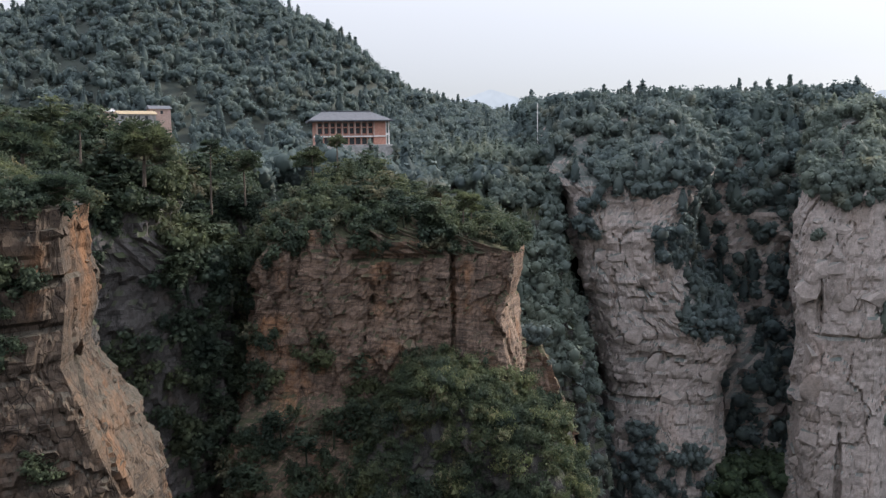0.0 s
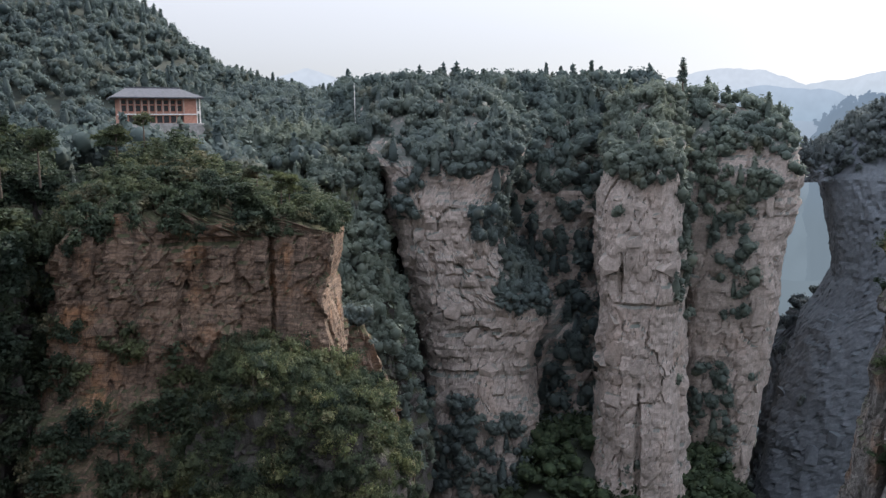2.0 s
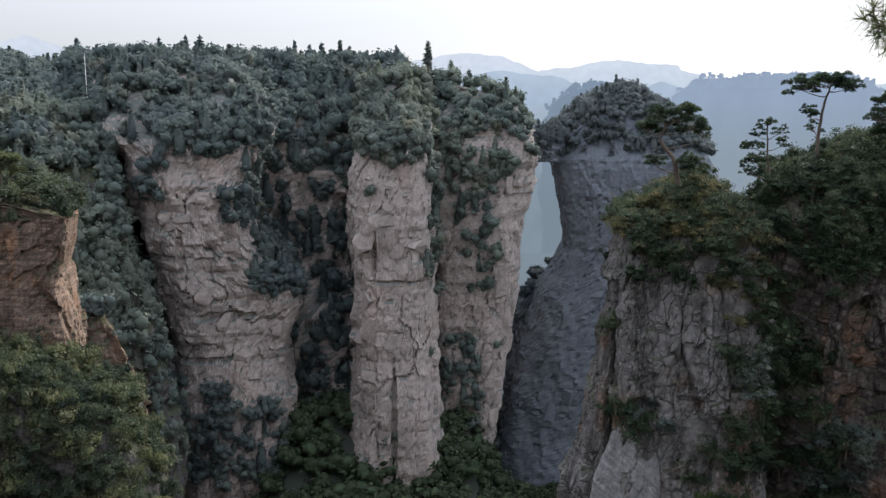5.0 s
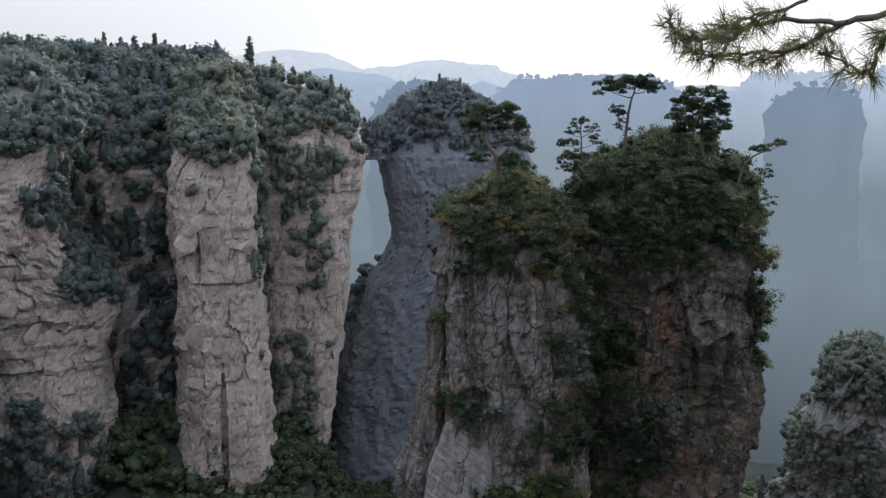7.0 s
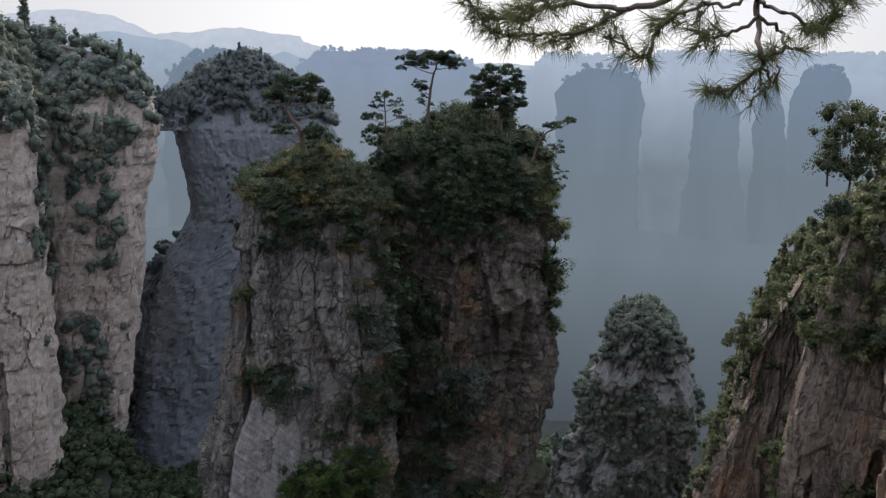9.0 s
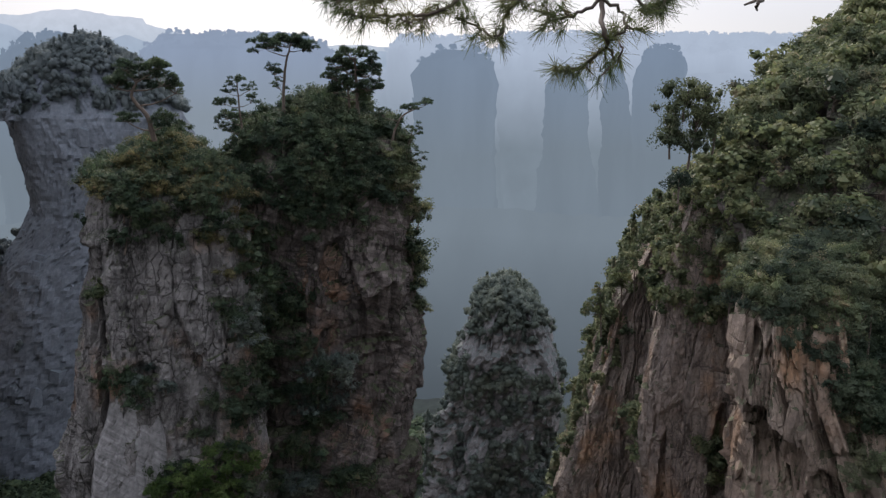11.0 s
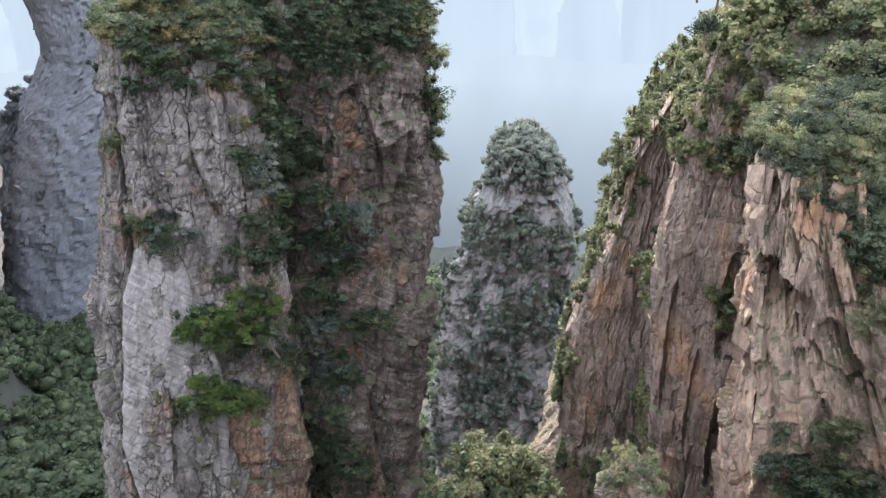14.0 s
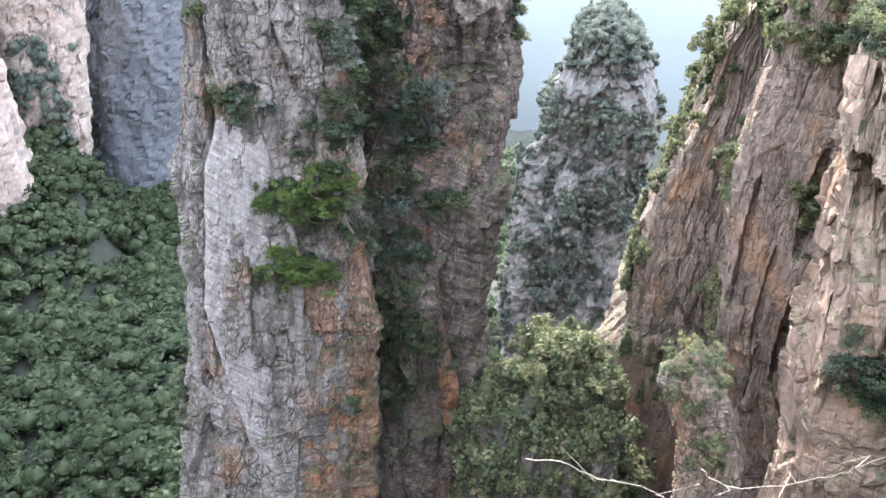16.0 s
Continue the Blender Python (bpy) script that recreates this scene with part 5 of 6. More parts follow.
for key, label, kinds, shares, hts, mat, dens, ledge, cut, pdens, low in (
    ("left_stack", "grass and bushes on the rock stack", ["broad_mid"], [1], (1.0, 2.2), "leaf_mid", 0.5, 0, 0.2, 0.7, 120),
    ("left_mass", "trees and bushes on the shaded cliff", ["broad_mid", "pine_mid"], [0.85, 0.15], (3, 6), "leaf_mid", 0.10, 0.25, 0.0, 0.12, 98),
    ("stack_head", "grass and bushes on the mound of the rock stack", ["broad_mid"], [1], (1.0, 2.4), "leaf_mid", 0.9, 0, 0.2, 0.7, 120),
    ("back_ledge", "trees and bushes on the ledge between the cliffs", ["broad_mid", "pine_mid"], [0.8, 0.2], (3, 6), "leaf_mid", 0.12, 0.5, -0.1, 0.12, 80),
    ("orange_cliff", "trees and bushes on the orange cliff", ["broad_mid", "pine_mid"], [0.88, 0.12], (2.2, 4.5), "leaf_mid", 0.22, 0, 0.28, 0.2, 96),
    ("spur", "bushes on the spur", ["broad_mid"], [1], (1.4, 3.2), "leaf_mid", 0.28, 0.8, -2, 0.1, 100),
    ("gap_slope", "dark trees on the slope between the cliffs", ["broad_far", "cone_far"], [0.8, 0.2], (4, 8), "leaf_far_hazed", 0.07, 0.9, -2, 0.1, 70),
    ("low_cliff", "bushes on the low cliff", ["broad_far"], [1], (2.5, 5), "leaf_far_hazed", 0.5, 0.03, 0.25, 0.1, 75),
    ("wall_west", "wood on the ridge and ledges of the wall", ["broad_far", "cone_far"], [0.84, 0.16], (4, 7.5), "leaf_far_hazed", 0.09, 0.06, 0.2, 0.10, 42),
    ("wall_middle", "wood on the ridge and ledges of the buttress", ["broad_far", "cone_far"], [0.84, 0.16], (4, 7.5), "leaf_far_hazed", 0.09, 0.06, 0.2, 0.10, 42),
    ("wall_east", "wood on the ridge and ledges of the bridge wall", ["broad_far", "cone_far"], [0.84, 0.16], (4, 7.0), "leaf_far_hazed", 0.09, 0.06, 0.2, 0.08, 35),
    ("wall_recess", "wood in the shaded recess", ["broad_far", "cone_far"], [0.88, 0.12], (6, 10), "leaf_far_hazed", 0.03, 1.0, -2, 0.05, 40),
    ("bridge_peak", "hazy wood on the peak by the bridge", ["broad_far", "cone_far"], [0.85, 0.15], (3.5, 6.5), "leaf_hazed_blue", 0.2, 0.05, 0.2, 0.05, 5),
    ("saddle", "hazy bushes on the rock saddle", ["broad_far"], [1], (3, 6), "leaf_hazed_blue", 0.07, 0.3, 0.0, 0.05, 20),
    ("bridge", "trees on the natural bridge", ["broad_far", "cone_far"], [0.5, 0.5], (3, 6), "leaf_hazed_blue", 0.45, 0, 0.0, 0.05, 100),
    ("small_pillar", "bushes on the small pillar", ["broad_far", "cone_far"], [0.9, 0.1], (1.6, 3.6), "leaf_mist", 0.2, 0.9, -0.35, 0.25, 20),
    ("right_col_a", "bushes and conifers on the ribbed column", ["broad_mid", "cone_mid"], [0.45, 0.55], (1.4, 3.4), "leaf_slope", 0.2, 0.02, 0.2, 0.2, 60),
    ("lower_slope", "grey-green trees on the slope below the ribbed column", ["broad_mid", "cone_mid"], [0.88, 0.12], (1.8, 4.2), "leaf_slope", 0.3, 1.0, -2, 0.1, 78),
    ("right_col_b", "bushes on the tall column", ["broad_mid"], [1], (1.4, 3.0), "leaf_slope", 0.4, 0.02, 0.2, 0.45, 80),
):
    verts, quads, head, bearing = C[key]
    sp = [spots_on(verts, quads, dens, 40 + len(key), zmin=head - 1)]
    if ledge:
        sp.append(spots_on(verts, quads, dens, 41 + len(key), level=2, ledge=ledge, cut=cut, zmin=low))
    if key in PATCHES:
        sp.append(patch_spots(key, pdens, 80 + len(key), PATCHES[key]))
    sp = [p[p[:, 2] > low - 5] for p in sp]
    if key == "small_pillar":
        # a bare pale band of rock below the bushy head
        sp = [p[(np.abs(p[:, 2] - 101.5 - 1.2 * np.sin(p[:, 0] * 0.5)) > 2.6)] for p in sp]
    woods(key + "_plants", label, np.concatenate(sp), kinds, shares, hts, M[mat], 60 + len(key))


verts, quads, head, bearing = C["wall_recess"]
woods("crest_wood", "slim conifers along the crest of the wooded wall", spots_on(verts, quads, 0.05, 97, zmin=166), ["cone_far"], [1], (4.2, 7.2), M["leaf_far_hazed"], 98, (0.7, 0.95))


def shrubs(name, label, group, sp, kind, heights, mat, seed, limit=420, squat=(0.8, 1.2)):
    """Single bushes, each a thing of its own."""
    g = np.random.default_rng(seed)
    pool = [mesh_of(name, v, q, M[mat]) for v, q in CROWNS[kind]]
    stems = [mesh_of("stem", *tube_of_trunk(g), M["bark"], True) for _ in range(3)]
    if len(sp) > limit:
        sp = sp[g.choice(len(sp), limit, replace=False)]
    for p in sp:
        ob = tagged(new(name, pool[g.integers(len(pool))]), label, "shrub", group)
        h = heights[0] + (heights[1] - heights[0]) * g.uniform(0, 1) ** 1.6
        w = h * g.uniform(*squat) * (1.15 - 0.35 * (h - heights[0]) / (heights[1] - heights[0]))
        ob.matrix_basis = Matrix.LocRotScale((p[0], p[1], p[2] - 0.3 * h), Euler((g.uniform(-0.25, 0.25), g.uniform(-0.25, 0.25), g.uniform(0, 6.28))), (w, w, h))
        part("stem", stems[g.integers(3)], ob)


for key, name, label, group, hts, dens, limit, mat in (
    ("pillar_front", "head_bush", "green and brownish bush on the head of the grey pillar", "bushes on the pillar heads", (0.9, 3.4), 0.8, 80, "leaf_near"),
    ("pillar_front", "warm_bush", "yellowing bush on the head of the grey pillar", "yellowing bushes on the pillar head", (0.9, 2.8), 0.5, 55, "leaf_warm"),
    ("pillar_back", "head_bush", "dark green bush on the head of the dark pillar", "bushes on the pillar heads", (0.9, 3.6), 0.8, 130, "leaf_near"),
    ("right_col_c", "rim_bush", "green bush on the rim of the sunlit face", "bushes on the rim", (1.0, 2.6), 0.8, 110, "leaf_slope"),
    ("outcrop", "outcrop_bush", "green bush on the rock outcrop", "bushes on the outcrop", (0.7, 1.7), 1.2, 60, "leaf_slope"),
):
    verts, quads, head, bearing = C[key]
    shrubs(name, label, group, spots_on(verts, quads, dens, 40 + len(key), level=0.3, zmin=head - 0.5), "broad_near", hts, mat, 60 + len(key), limit, (0.9, 1.4))
for key, name, label, group, hts, dens, limit, mat in (
    ("pillar_front", "pillar_bush", "green bush rooted in the grey pillar", "bushes on the pillar faces", (1.3, 3.2), 1.1, 260, "leaf_near"),
    ("pillar_back", "cleft_bush", "dark green bush in the cleft of the dark pillar", "bushes in the cleft", (1.5, 3.8), 1.1, 300, "leaf_near"),
    # darker wood leaves instead of slope leaves, to give the shade here
    ("right_col_c", "cliff_bush", "green bush on the sunlit face", "bushes on the sunlit face", (1.0, 2.4), 1.0, 140, "leaf_mid"),
    ("outcrop", "outcrop_bush", "green bush on the rock outcrop", "bushes on the outcrop", (0.6, 1.5), 1.3, 60, "leaf_slope"),
    ("grey_front", "grey_bush", "pale grey-green bush on the grey pillar", "grey bushes on the pillars", (1.2, 2.4), 1.2, 45, "leaf_grey"),
    ("warm_front", "warm_bush", "yellowing bush on the head of the grey pillar", "yellowing bushes on the pillar head", (1.2, 2.8), 1.0, 60, "leaf_warm"),
    ("edge_back", "edge_bush", "pale green open bush hanging on the pillar edge", "bushes on the pillar edge", (1.2, 2.6), 1.2, 70, "leaf_slope"),
    ("crown_back", "crown_bush", "dark bush below the head of the dark pillar", "bushes on the pillar heads", (1.2, 2.6), 0.9, 110, "leaf_near"),
    # shade beside the sunlit face is carried by this darker leaf colour
    ("dark_c", "shade_bush", "green bush toned dark for shade beside the sunlit face", "dark bushes beside the sunlit face", (1.2, 3.0), 0.9, 190, "leaf_near"),
    ("grey_back", "grey_bush", "grey-green bush in the cleft of the dark pillar", "grey bushes on the pillars", (1.4, 2.8), 1.0, 70, "leaf_grey"),
):
    shrubs(name, label, group, patch_spots({"grey_front": "pillar_front", "grey_back": "pillar_back", "warm_front": "pillar_front", "edge_back": "pillar_back", "crown_back": "pillar_back", "dark_c": "right_col_c"}.get(key, key), dens, 80 + len(key), PATCHES[key]), "broad_near", hts, mat, 61 + len(key), limit, (0.9, 1.5))
verts, quads, head, bearing = C["right_slope"]
sp = spots_on(verts, quads, 0.34, 77, ledge=1.0, cut=-2.0, zmin=118)
sp = sp[(np.degrees(np.arctan2(sp[:, 0], sp[:, 1])) < 101)]
g = np.random.default_rng(8)
first = g.permutation(len(sp))
crown_pool = [mesh_of("crown", v, q, M["leaf_slope"]) for v, q in CROWNS["broad_near"]]
dark_pool = [mesh_of("crown", v, q, M["leaf_mid"]) for v, q in CROWNS["broad_near"]]
trunk_pool = []
for k in range(4):
    v, q = tube_of_trunk(g)
    trunk_pool.append(mesh_of("trunk", v, q, M["bark"], True))
for p in sp[first[:300]]:
    tree = tagged(new("slope_tree"), "leafy green tree on the steep slope", "tree", "trees on the steep slope")
    h = g.uniform(2.2, 5.2)
    w = h * g.uniform(0.8, 1.25)
    tree.matrix_basis = Matrix.LocRotScale((p[0], p[1], p[2] - 0.25 * h), Euler((g.uniform(-0.15, 0.15), g.uniform(-0.15, 0.15), g.uniform(0, 6.28))), (w, w, h))
    part("trunk", trunk_pool[g.integers(4)], tree)
    part("crown", (crown_pool if g.uniform() < 0.75 else dark_pool)[g.integers(len(crown_pool))], tree)
for k, (az, el, h) in enumerate((((80.54, -0.79, 3.2), (79.99, -2.08, 3.0), (81.39, -2.22, 3.4), (79.85, -3.49, 2.8), (81.09, -3.88, 3.2), (81.79, -0.57, 3.0), (82.52, -2.72, 3.4), (80.65, -6.51, 2.6)))):
    p = from_eye(az, el, 63)
    tree = tagged(new("edge_tree"), "dark dense tree at the edge of the steep slope", "tree", "trees at the slope edge")
    tree.matrix_basis = Matrix.LocRotScale((p.x, p.y, p.z - 0.5 * h), Euler((0, 0, k * 1.3)), (h * 0.95, h * 0.95, h))
    part("trunk", trunk_pool[k % 4], tree)
    part("crown", dark_pool[k % len(dark_pool)], tree)
verts, quads, head, bearing = C["spur"]
sp = spots_on(verts, quads, 0.16, 78, ledge=1.0, cut=-2.0, zmin=104)
olive_pool = [mesh_of("crown", v, q, M["leaf_mid"]) for v, q in CROWNS["broad_near"]]
for p in sp[g.permutation(len(sp))[:150]]:
    tree = tagged(new("spur_tree"), "leafy olive green tree on the rock spur", "tree", "trees on the rock spur")
    h = g.uniform(3.2, 7.0)
    w = h * g.uniform(0.65, 0.95)
    tree.matrix_basis = Matrix.LocRotScale((p[0], p[1], p[2] - 0.2 * h), Euler((g.uniform(-0.12, 0.12), g.uniform(-0.12, 0.12), g.uniform(0, 6.28))), (w, w, h))
    part("trunk", trunk_pool[g.integers(4)], tree)
    part("crown", (olive_pool if g.uniform() < 0.6 else crown_pool)[g.integers(len(olive_pool))], tree)
verts, quads, head, bearing = C["right_slope"]
sp = spots_on(verts, quads, 0.34, 77, ledge=1.0, cut=-2.0, zmin=118)
sp = sp[(np.degrees(np.arctan2(sp[:, 0], sp[:, 1])) < 101)]
woods("slope_wood", "dense bushes between the trees of the steep slope", sp[first[300:900]], ["broad_mid"], [1], (1.8, 4.0), M["leaf_slope"], 92, (0.9, 1.4))


# ---- pines ----
def needle_clump(g, r, size):
    """A spiky tuft of needles, flat below."""
    n = int(np.clip(r * r * 900 * (0.17 / size) ** 2, 26, 260))
    d = g.normal(0, 1, (n, 3))
    d[:, 2] = np.abs(d[:, 2]) * 0.8 - 0.15
    d /= np.linalg.norm(d, axis=1)[:, None]
    c = d * r * np.cbrt(g.uniform(0.15, 1, (n, 1))) * np.array([1, 1, 0.85])
    a = d + g.normal(0, 0.35, (n, 3))
    a /= np.linalg.norm(a, axis=1)[:, None]
    b = np.cross(a, g.normal(0, 1, (n, 3)))
    b /= np.linalg.norm(b, axis=1)[:, None]
    s = size * g.uniform(0.7, 1.3, (n, 1))
    v = np.stack([c - a * s * 0.6, c + b * s * 0.2, c + a * s, c - b * s * 0.2], 1).reshape(-1, 3)
    return v, np.arange(4 * n).reshape(n, 4)


def pine(name, label, bearing, dist, foot, trunk, plates, seed, thick=0.2, size=0.17, mat="leaf_pine", group="", sink=0.8):
    """A wind-shaped pine: foot (across, height), trunk and needle plates (across, up, half width, half thickness) from the foot, in metres."""
    g = np.random.default_rng(seed)
    b = radians(bearing)
    root = tagged(new(name), label, "pine tree", group)
    root.matrix_basis = Matrix.Translation((foot[0] * math.cos(b) + dist * math.sin(b), -foot[0] * math.sin(b) + dist * math.cos(b), foot[1])) @ Matrix.Rotation(-b, 4, "Z")
    line = bent([(0, 0, -sink)] + [(u, 0.15 * math.sin(3 * z), z) for u, z in trunk], 12, 0.02, g)
    v, q = tube(line, np.linspace(thick * 1.15, thick * 0.45, 12))
    part("trunk", mesh_of("trunk", v, q, M["bark"], True), root)
    for u, z, ru, rz in plates:
        c = np.array([u, g.uniform(-0.5, 0.5) * ru, z])
        below = line[line[:, 2] < z - 0.05]
        start = below[np.argmin(np.abs(below[:, 2] - (z - 0.25 * abs(u - below[-1, 0]) - 0.2)))] if len(below) else line[1]
        mid = (start + c) / 2 + np.array([0, 0, -0.12 * abs(c[0] - start[0])])
        v, q = tube(bent([start, mid, c - np.array([0, 0, rz * 0.5])], 7, 0.03, g), np.linspace(thick * 0.42, thick * 0.14, 7), 5)
        limb = part("branch", mesh_of("branch", v, q, M["bark"], True), root)
        stems, tufts = [], []
        count = int(np.clip(ru * ru * 8 + 5, 6, 18))
        for k in range(count):
            a, r = g.uniform(0, 6.28), math.sqrt(g.uniform(0.02, 1))
            e = c + np.array([ru * r * math.cos(a), ru * 0.8 * r * math.sin(a), rz * (1.3 * (1 - r * r) + g.normal(0, 0.7))])
            knot = c + (e - c) * 0.5 + np.array([0, 0, -0.35 * rz])
            stems.append(tube([c - np.array([0, 0, rz * 0.5]), knot, e], (thick * 0.15, thick * 0.11, thick * 0.05), 4))
            v, q = needle_clump(g, g.uniform(0.4, 1.0) * max(0.22, min(ru * 0.4, 0.55 * size / 0.17)), size)
            tufts.append((v + e, q))
        v, q = join(tufts)
        tagged(part("needles", mesh_of("needles", v, q, M[mat]), limb), kind="stuff")
        v, q = join(stems)
        tagged(part("twigs", mesh_of("twigs", v, q, M["bark"], True), limb), kind="stuff")
    return root


pine("pine", "twisted umbrella pine at the edge of the grey pillar", 45.4, 73, (-0.03, 154.89), [(-0.4, 1.3), (-1.36, 2.28), (-1.7, 2.98), (-1.18, 3.96)], [(-0.99, 4.53, 2.1, 0.7), (-2.79, 3.66, 1.25, 0.45), (0.73, 3.93, 1.5, 0.5), (1.8, 3.26, 0.75, 0.3), (0.19, 5.1, 1.2, 0.35), (-1.94, 4.97, 0.9, 0.3), (-2.12, 0.95, 1, 0.25), (1.06, 0.76, 1.3, 0.45)], 100, group="pines on the rock pillars")
pine("pine", "slender open-branched pine between the pillars", 51.1, 80, (-0.02, 153.42), [(-0.27, 2.04), (-0.43, 3.91), (-0.59, 5.87)], [(-0.59, 5.66, 0.82, 0.27), (-1.31, 4.68, 0.77, 0.27), (0.51, 4.91, 0.77, 0.27), (-1.61, 3.6, 0.98, 0.27), (0.65, 3.79, 0.82, 0.27), (-1.57, 2.26, 1.09, 0.33), (0.36, 2.55, 0.82, 0.27), (-1.44, 1.35, 0.98, 0.27), (-2.2, 1.43, 0.55, 0.22)], 101, group="pines on the rock pillars", thick=0.11)
pine("pine", "tall leaning flat-topped pine on the dark pillar", 53.7, 82, (-0.02, 156.88), [(0.07, 2.46), (0.33, 4.36), (0.82, 5.83)], [(0.07, 5.64, 2.36, 0.39), (-1.68, 5.4, 1.4, 0.34), (2.05, 5.4, 1.23, 0.34), (0.6, 6.08, 1.57, 0.28), (-0.77, 2.97, 0.9, 0.39), (-0.34, 1.68, 0.79, 0.34), (-1.17, 3.49, 0.45, 0.22)], 102, group="pines on the rock pillars", thick=0.15)
pine("pine", "dense layered pine with two stems on the dark pillar", 58.7, 82, (0.04, 155.80), [(-0.2, 2.73), (-0.41, 5.69)], [(-0.64, 5.74, 2.13, 0.45), (-1.97, 4.93, 1.23, 0.39), (1.16, 5, 1.23, 0.45), (-2.46, 3.83, 1.12, 0.39), (0.66, 4.07, 1.35, 0.39), (-1.26, 3.01, 1.35, 0.45), (0.89, 2.83, 1.35, 0.39), (-2.12, 2.38, 1.12, 0.34), (1.79, 3.46, 0.67, 0.28), (0.23, 1.93, 1.12, 0.39)], 103, group="pines on the rock pillars")
pine("pine", "second stem of the layered pine", 58.2, 82.5, (-0.02, 155.74), [(-0.24, 2.47), (-0.48, 4.92)], [(-0.79, 4.63, 1.13, 0.34), (-1.4, 3.52, 0.9, 0.34)], 104, group="pines on the rock pillars", thick=0.12)
pine("pine", "pine leaning out over the edge of the dark pillar", 60.9, 80, (-0.04, 152.80), [(0.41, 2.08), (1.13, 3.45), (2.43, 4.1)], [(3.35, 4.56, 0.88, 0.22), (2.01, 4.03, 0.98, 0.22), (0.74, 2.85, 0.55, 0.33), (-0.64, 3.42, 0.71, 0.33)], 105, group="pines on the rock pillars", thick=0.13)
pine("pine", "small leafy pine at the edge of the dark pillar", 61.9, 79, (0.03, 150.16), [(0.14, 2.81), (0.75, 4.87)], [(0.93, 4.56, 0.81, 0.43), (0.51, 2.94, 0.76, 0.49), (1.61, 2.36, 0.59, 0.49), (1.17, 0.99, 0.7, 0.43)], 106, group="pines on the rock pillars", thick=0.08)
pine("pine", "flat-topped pine on the layered rock stack", -27, 62, (-0.05, 156.83), [(0.21, 0.63), (0.77, 1.37)], [(0.05, 0.75, 1.78, 0.38), (2.51, 1.5, 1.36, 0.3), (1.11, 1.36, 1.61, 0.25), (2.87, 0.64, 1.44, 0.34), (-0.73, 1.53, 1.27, 0.3), (1.74, 0.38, 2.12, 0.34)], 107, mat="leaf_mid", thick=0.12)
pine("pine", "tall bare-stemmed pine with a reddish top", -15.7, 148, (-0.10, 151.24), [(0.1, 4.09), (0.33, 10.84)], [(0.34, 11.13, 1.32, 0.4), (1.6, 10.05, 1.21, 0.4), (-0.64, 10.08, 1.01, 0.3)], 108, mat="leaf_mid", thick=0.2, size=0.4)
pine("pine", "layered pine behind the orange cliff", -13.5, 150, (-0.03, 152.53), [(0, 4.57), (-0.07, 7.34)], [(-0.07, 7.34, 2.77, 0.51), (1.05, 6.33, 1.95, 0.51), (-0.72, 5.58, 1.85, 0.51), (1.87, 7.3, 1.03, 0.31)], 109, mat="leaf_mid", thick=0.18, size=0.4)
pine("pine", "broad layered pine on the shaded cliff", -19.9, 120, (0.08, 157.22), [(0.17, 3.06), (0.31, 5.72)], [(0.32, 5.8, 3.12, 0.74), (1.69, 4.41, 2.3, 0.66), (-1.03, 3.46, 2.79, 0.66), (-1.89, 4.76, 1.97, 0.49), (2.33, 2.64, 1.81, 0.57)], 110, mat="leaf_mid", thick=0.25, size=0.45)
pine("pine", "broad layered pine beside the shaded cliff", -26.9, 112, (0.00, 158.48), [(0.18, 2.7), (0.46, 5.06)], [(0.46, 5.12, 2.91, 0.54), (-0.93, 4.06, 2.14, 0.54), (1.61, 4.04, 1.99, 0.46), (-0.12, 2.71, 2.76, 0.54)], 111, mat="leaf_mid", thick=0.25, size=0.45)
pine("pine", "small crowned pine on the wooded skyline", -23.6, 130, (0.05, 160.46), [(0.17, 2.81), (0.25, 5.21)], [(0.25, 5.29, 1.07, 0.44), (0.72, 4.49, 1.07, 0.36), (-0.33, 4.17, 0.89, 0.36)], 112, mat="leaf_mid", thick=0.15, size=0.4)
pine("pine", "umbrella pine over the orange cliff", -7.3, 158, (0.05, 156.79), [(0.09, 2.97), (0.08, 5.93)], [(0.09, 6.04, 1.73, 0.32), (-0.57, 5.31, 1.08, 0.32)], 113, mat="leaf_mid", thick=0.2, size=0.4)
pine("pine", "spreading pine over the orange cliff", -9, 156, (0.11, 157.23), [(0.05, 1.57), (0.01, 3.13)], [(-0.75, 2.1, 2.88, 0.43), (0.42, 3.12, 2.03, 0.43), (-1.3, 1.28, 2.13, 0.32), (-0.18, 3.86, 1.07, 0.32)], 114, mat="leaf_mid", thick=0.2, size=0.4)
pine("pine", "thin pine over the orange cliff", -0.2, 142, (-0.06, 150.58), [(0.03, 1.65), (0.06, 3.11)], [(0.06, 3.2, 1.85, 0.29), (-0.54, 2.15, 1.36, 0.29)], 115, mat="leaf_mid", thick=0.14, size=0.35)
pine("pine", "thin tall pine over the orange cliff", 1.3, 138, (0.05, 146.99), [(0.04, 3.04), (0.18, 5.68)], [(0.27, 5.68, 1.7, 0.38), (0.82, 4.54, 1.32, 0.38), (-0.32, 3.8, 0.94, 0.38)], 116, mat="leaf_mid", thick=0.14, size=0.35)
pine("pine", "thin tall pine over the orange cliff", 1.9, 138, (-0.07, 146.78), [(0.04, 3.23), (-0.02, 5.68)], [(0.27, 5.68, 1.51, 0.38), (1, 4.16, 1.13, 0.38)], 117, mat="leaf_mid", thick=0.14, size=0.35)
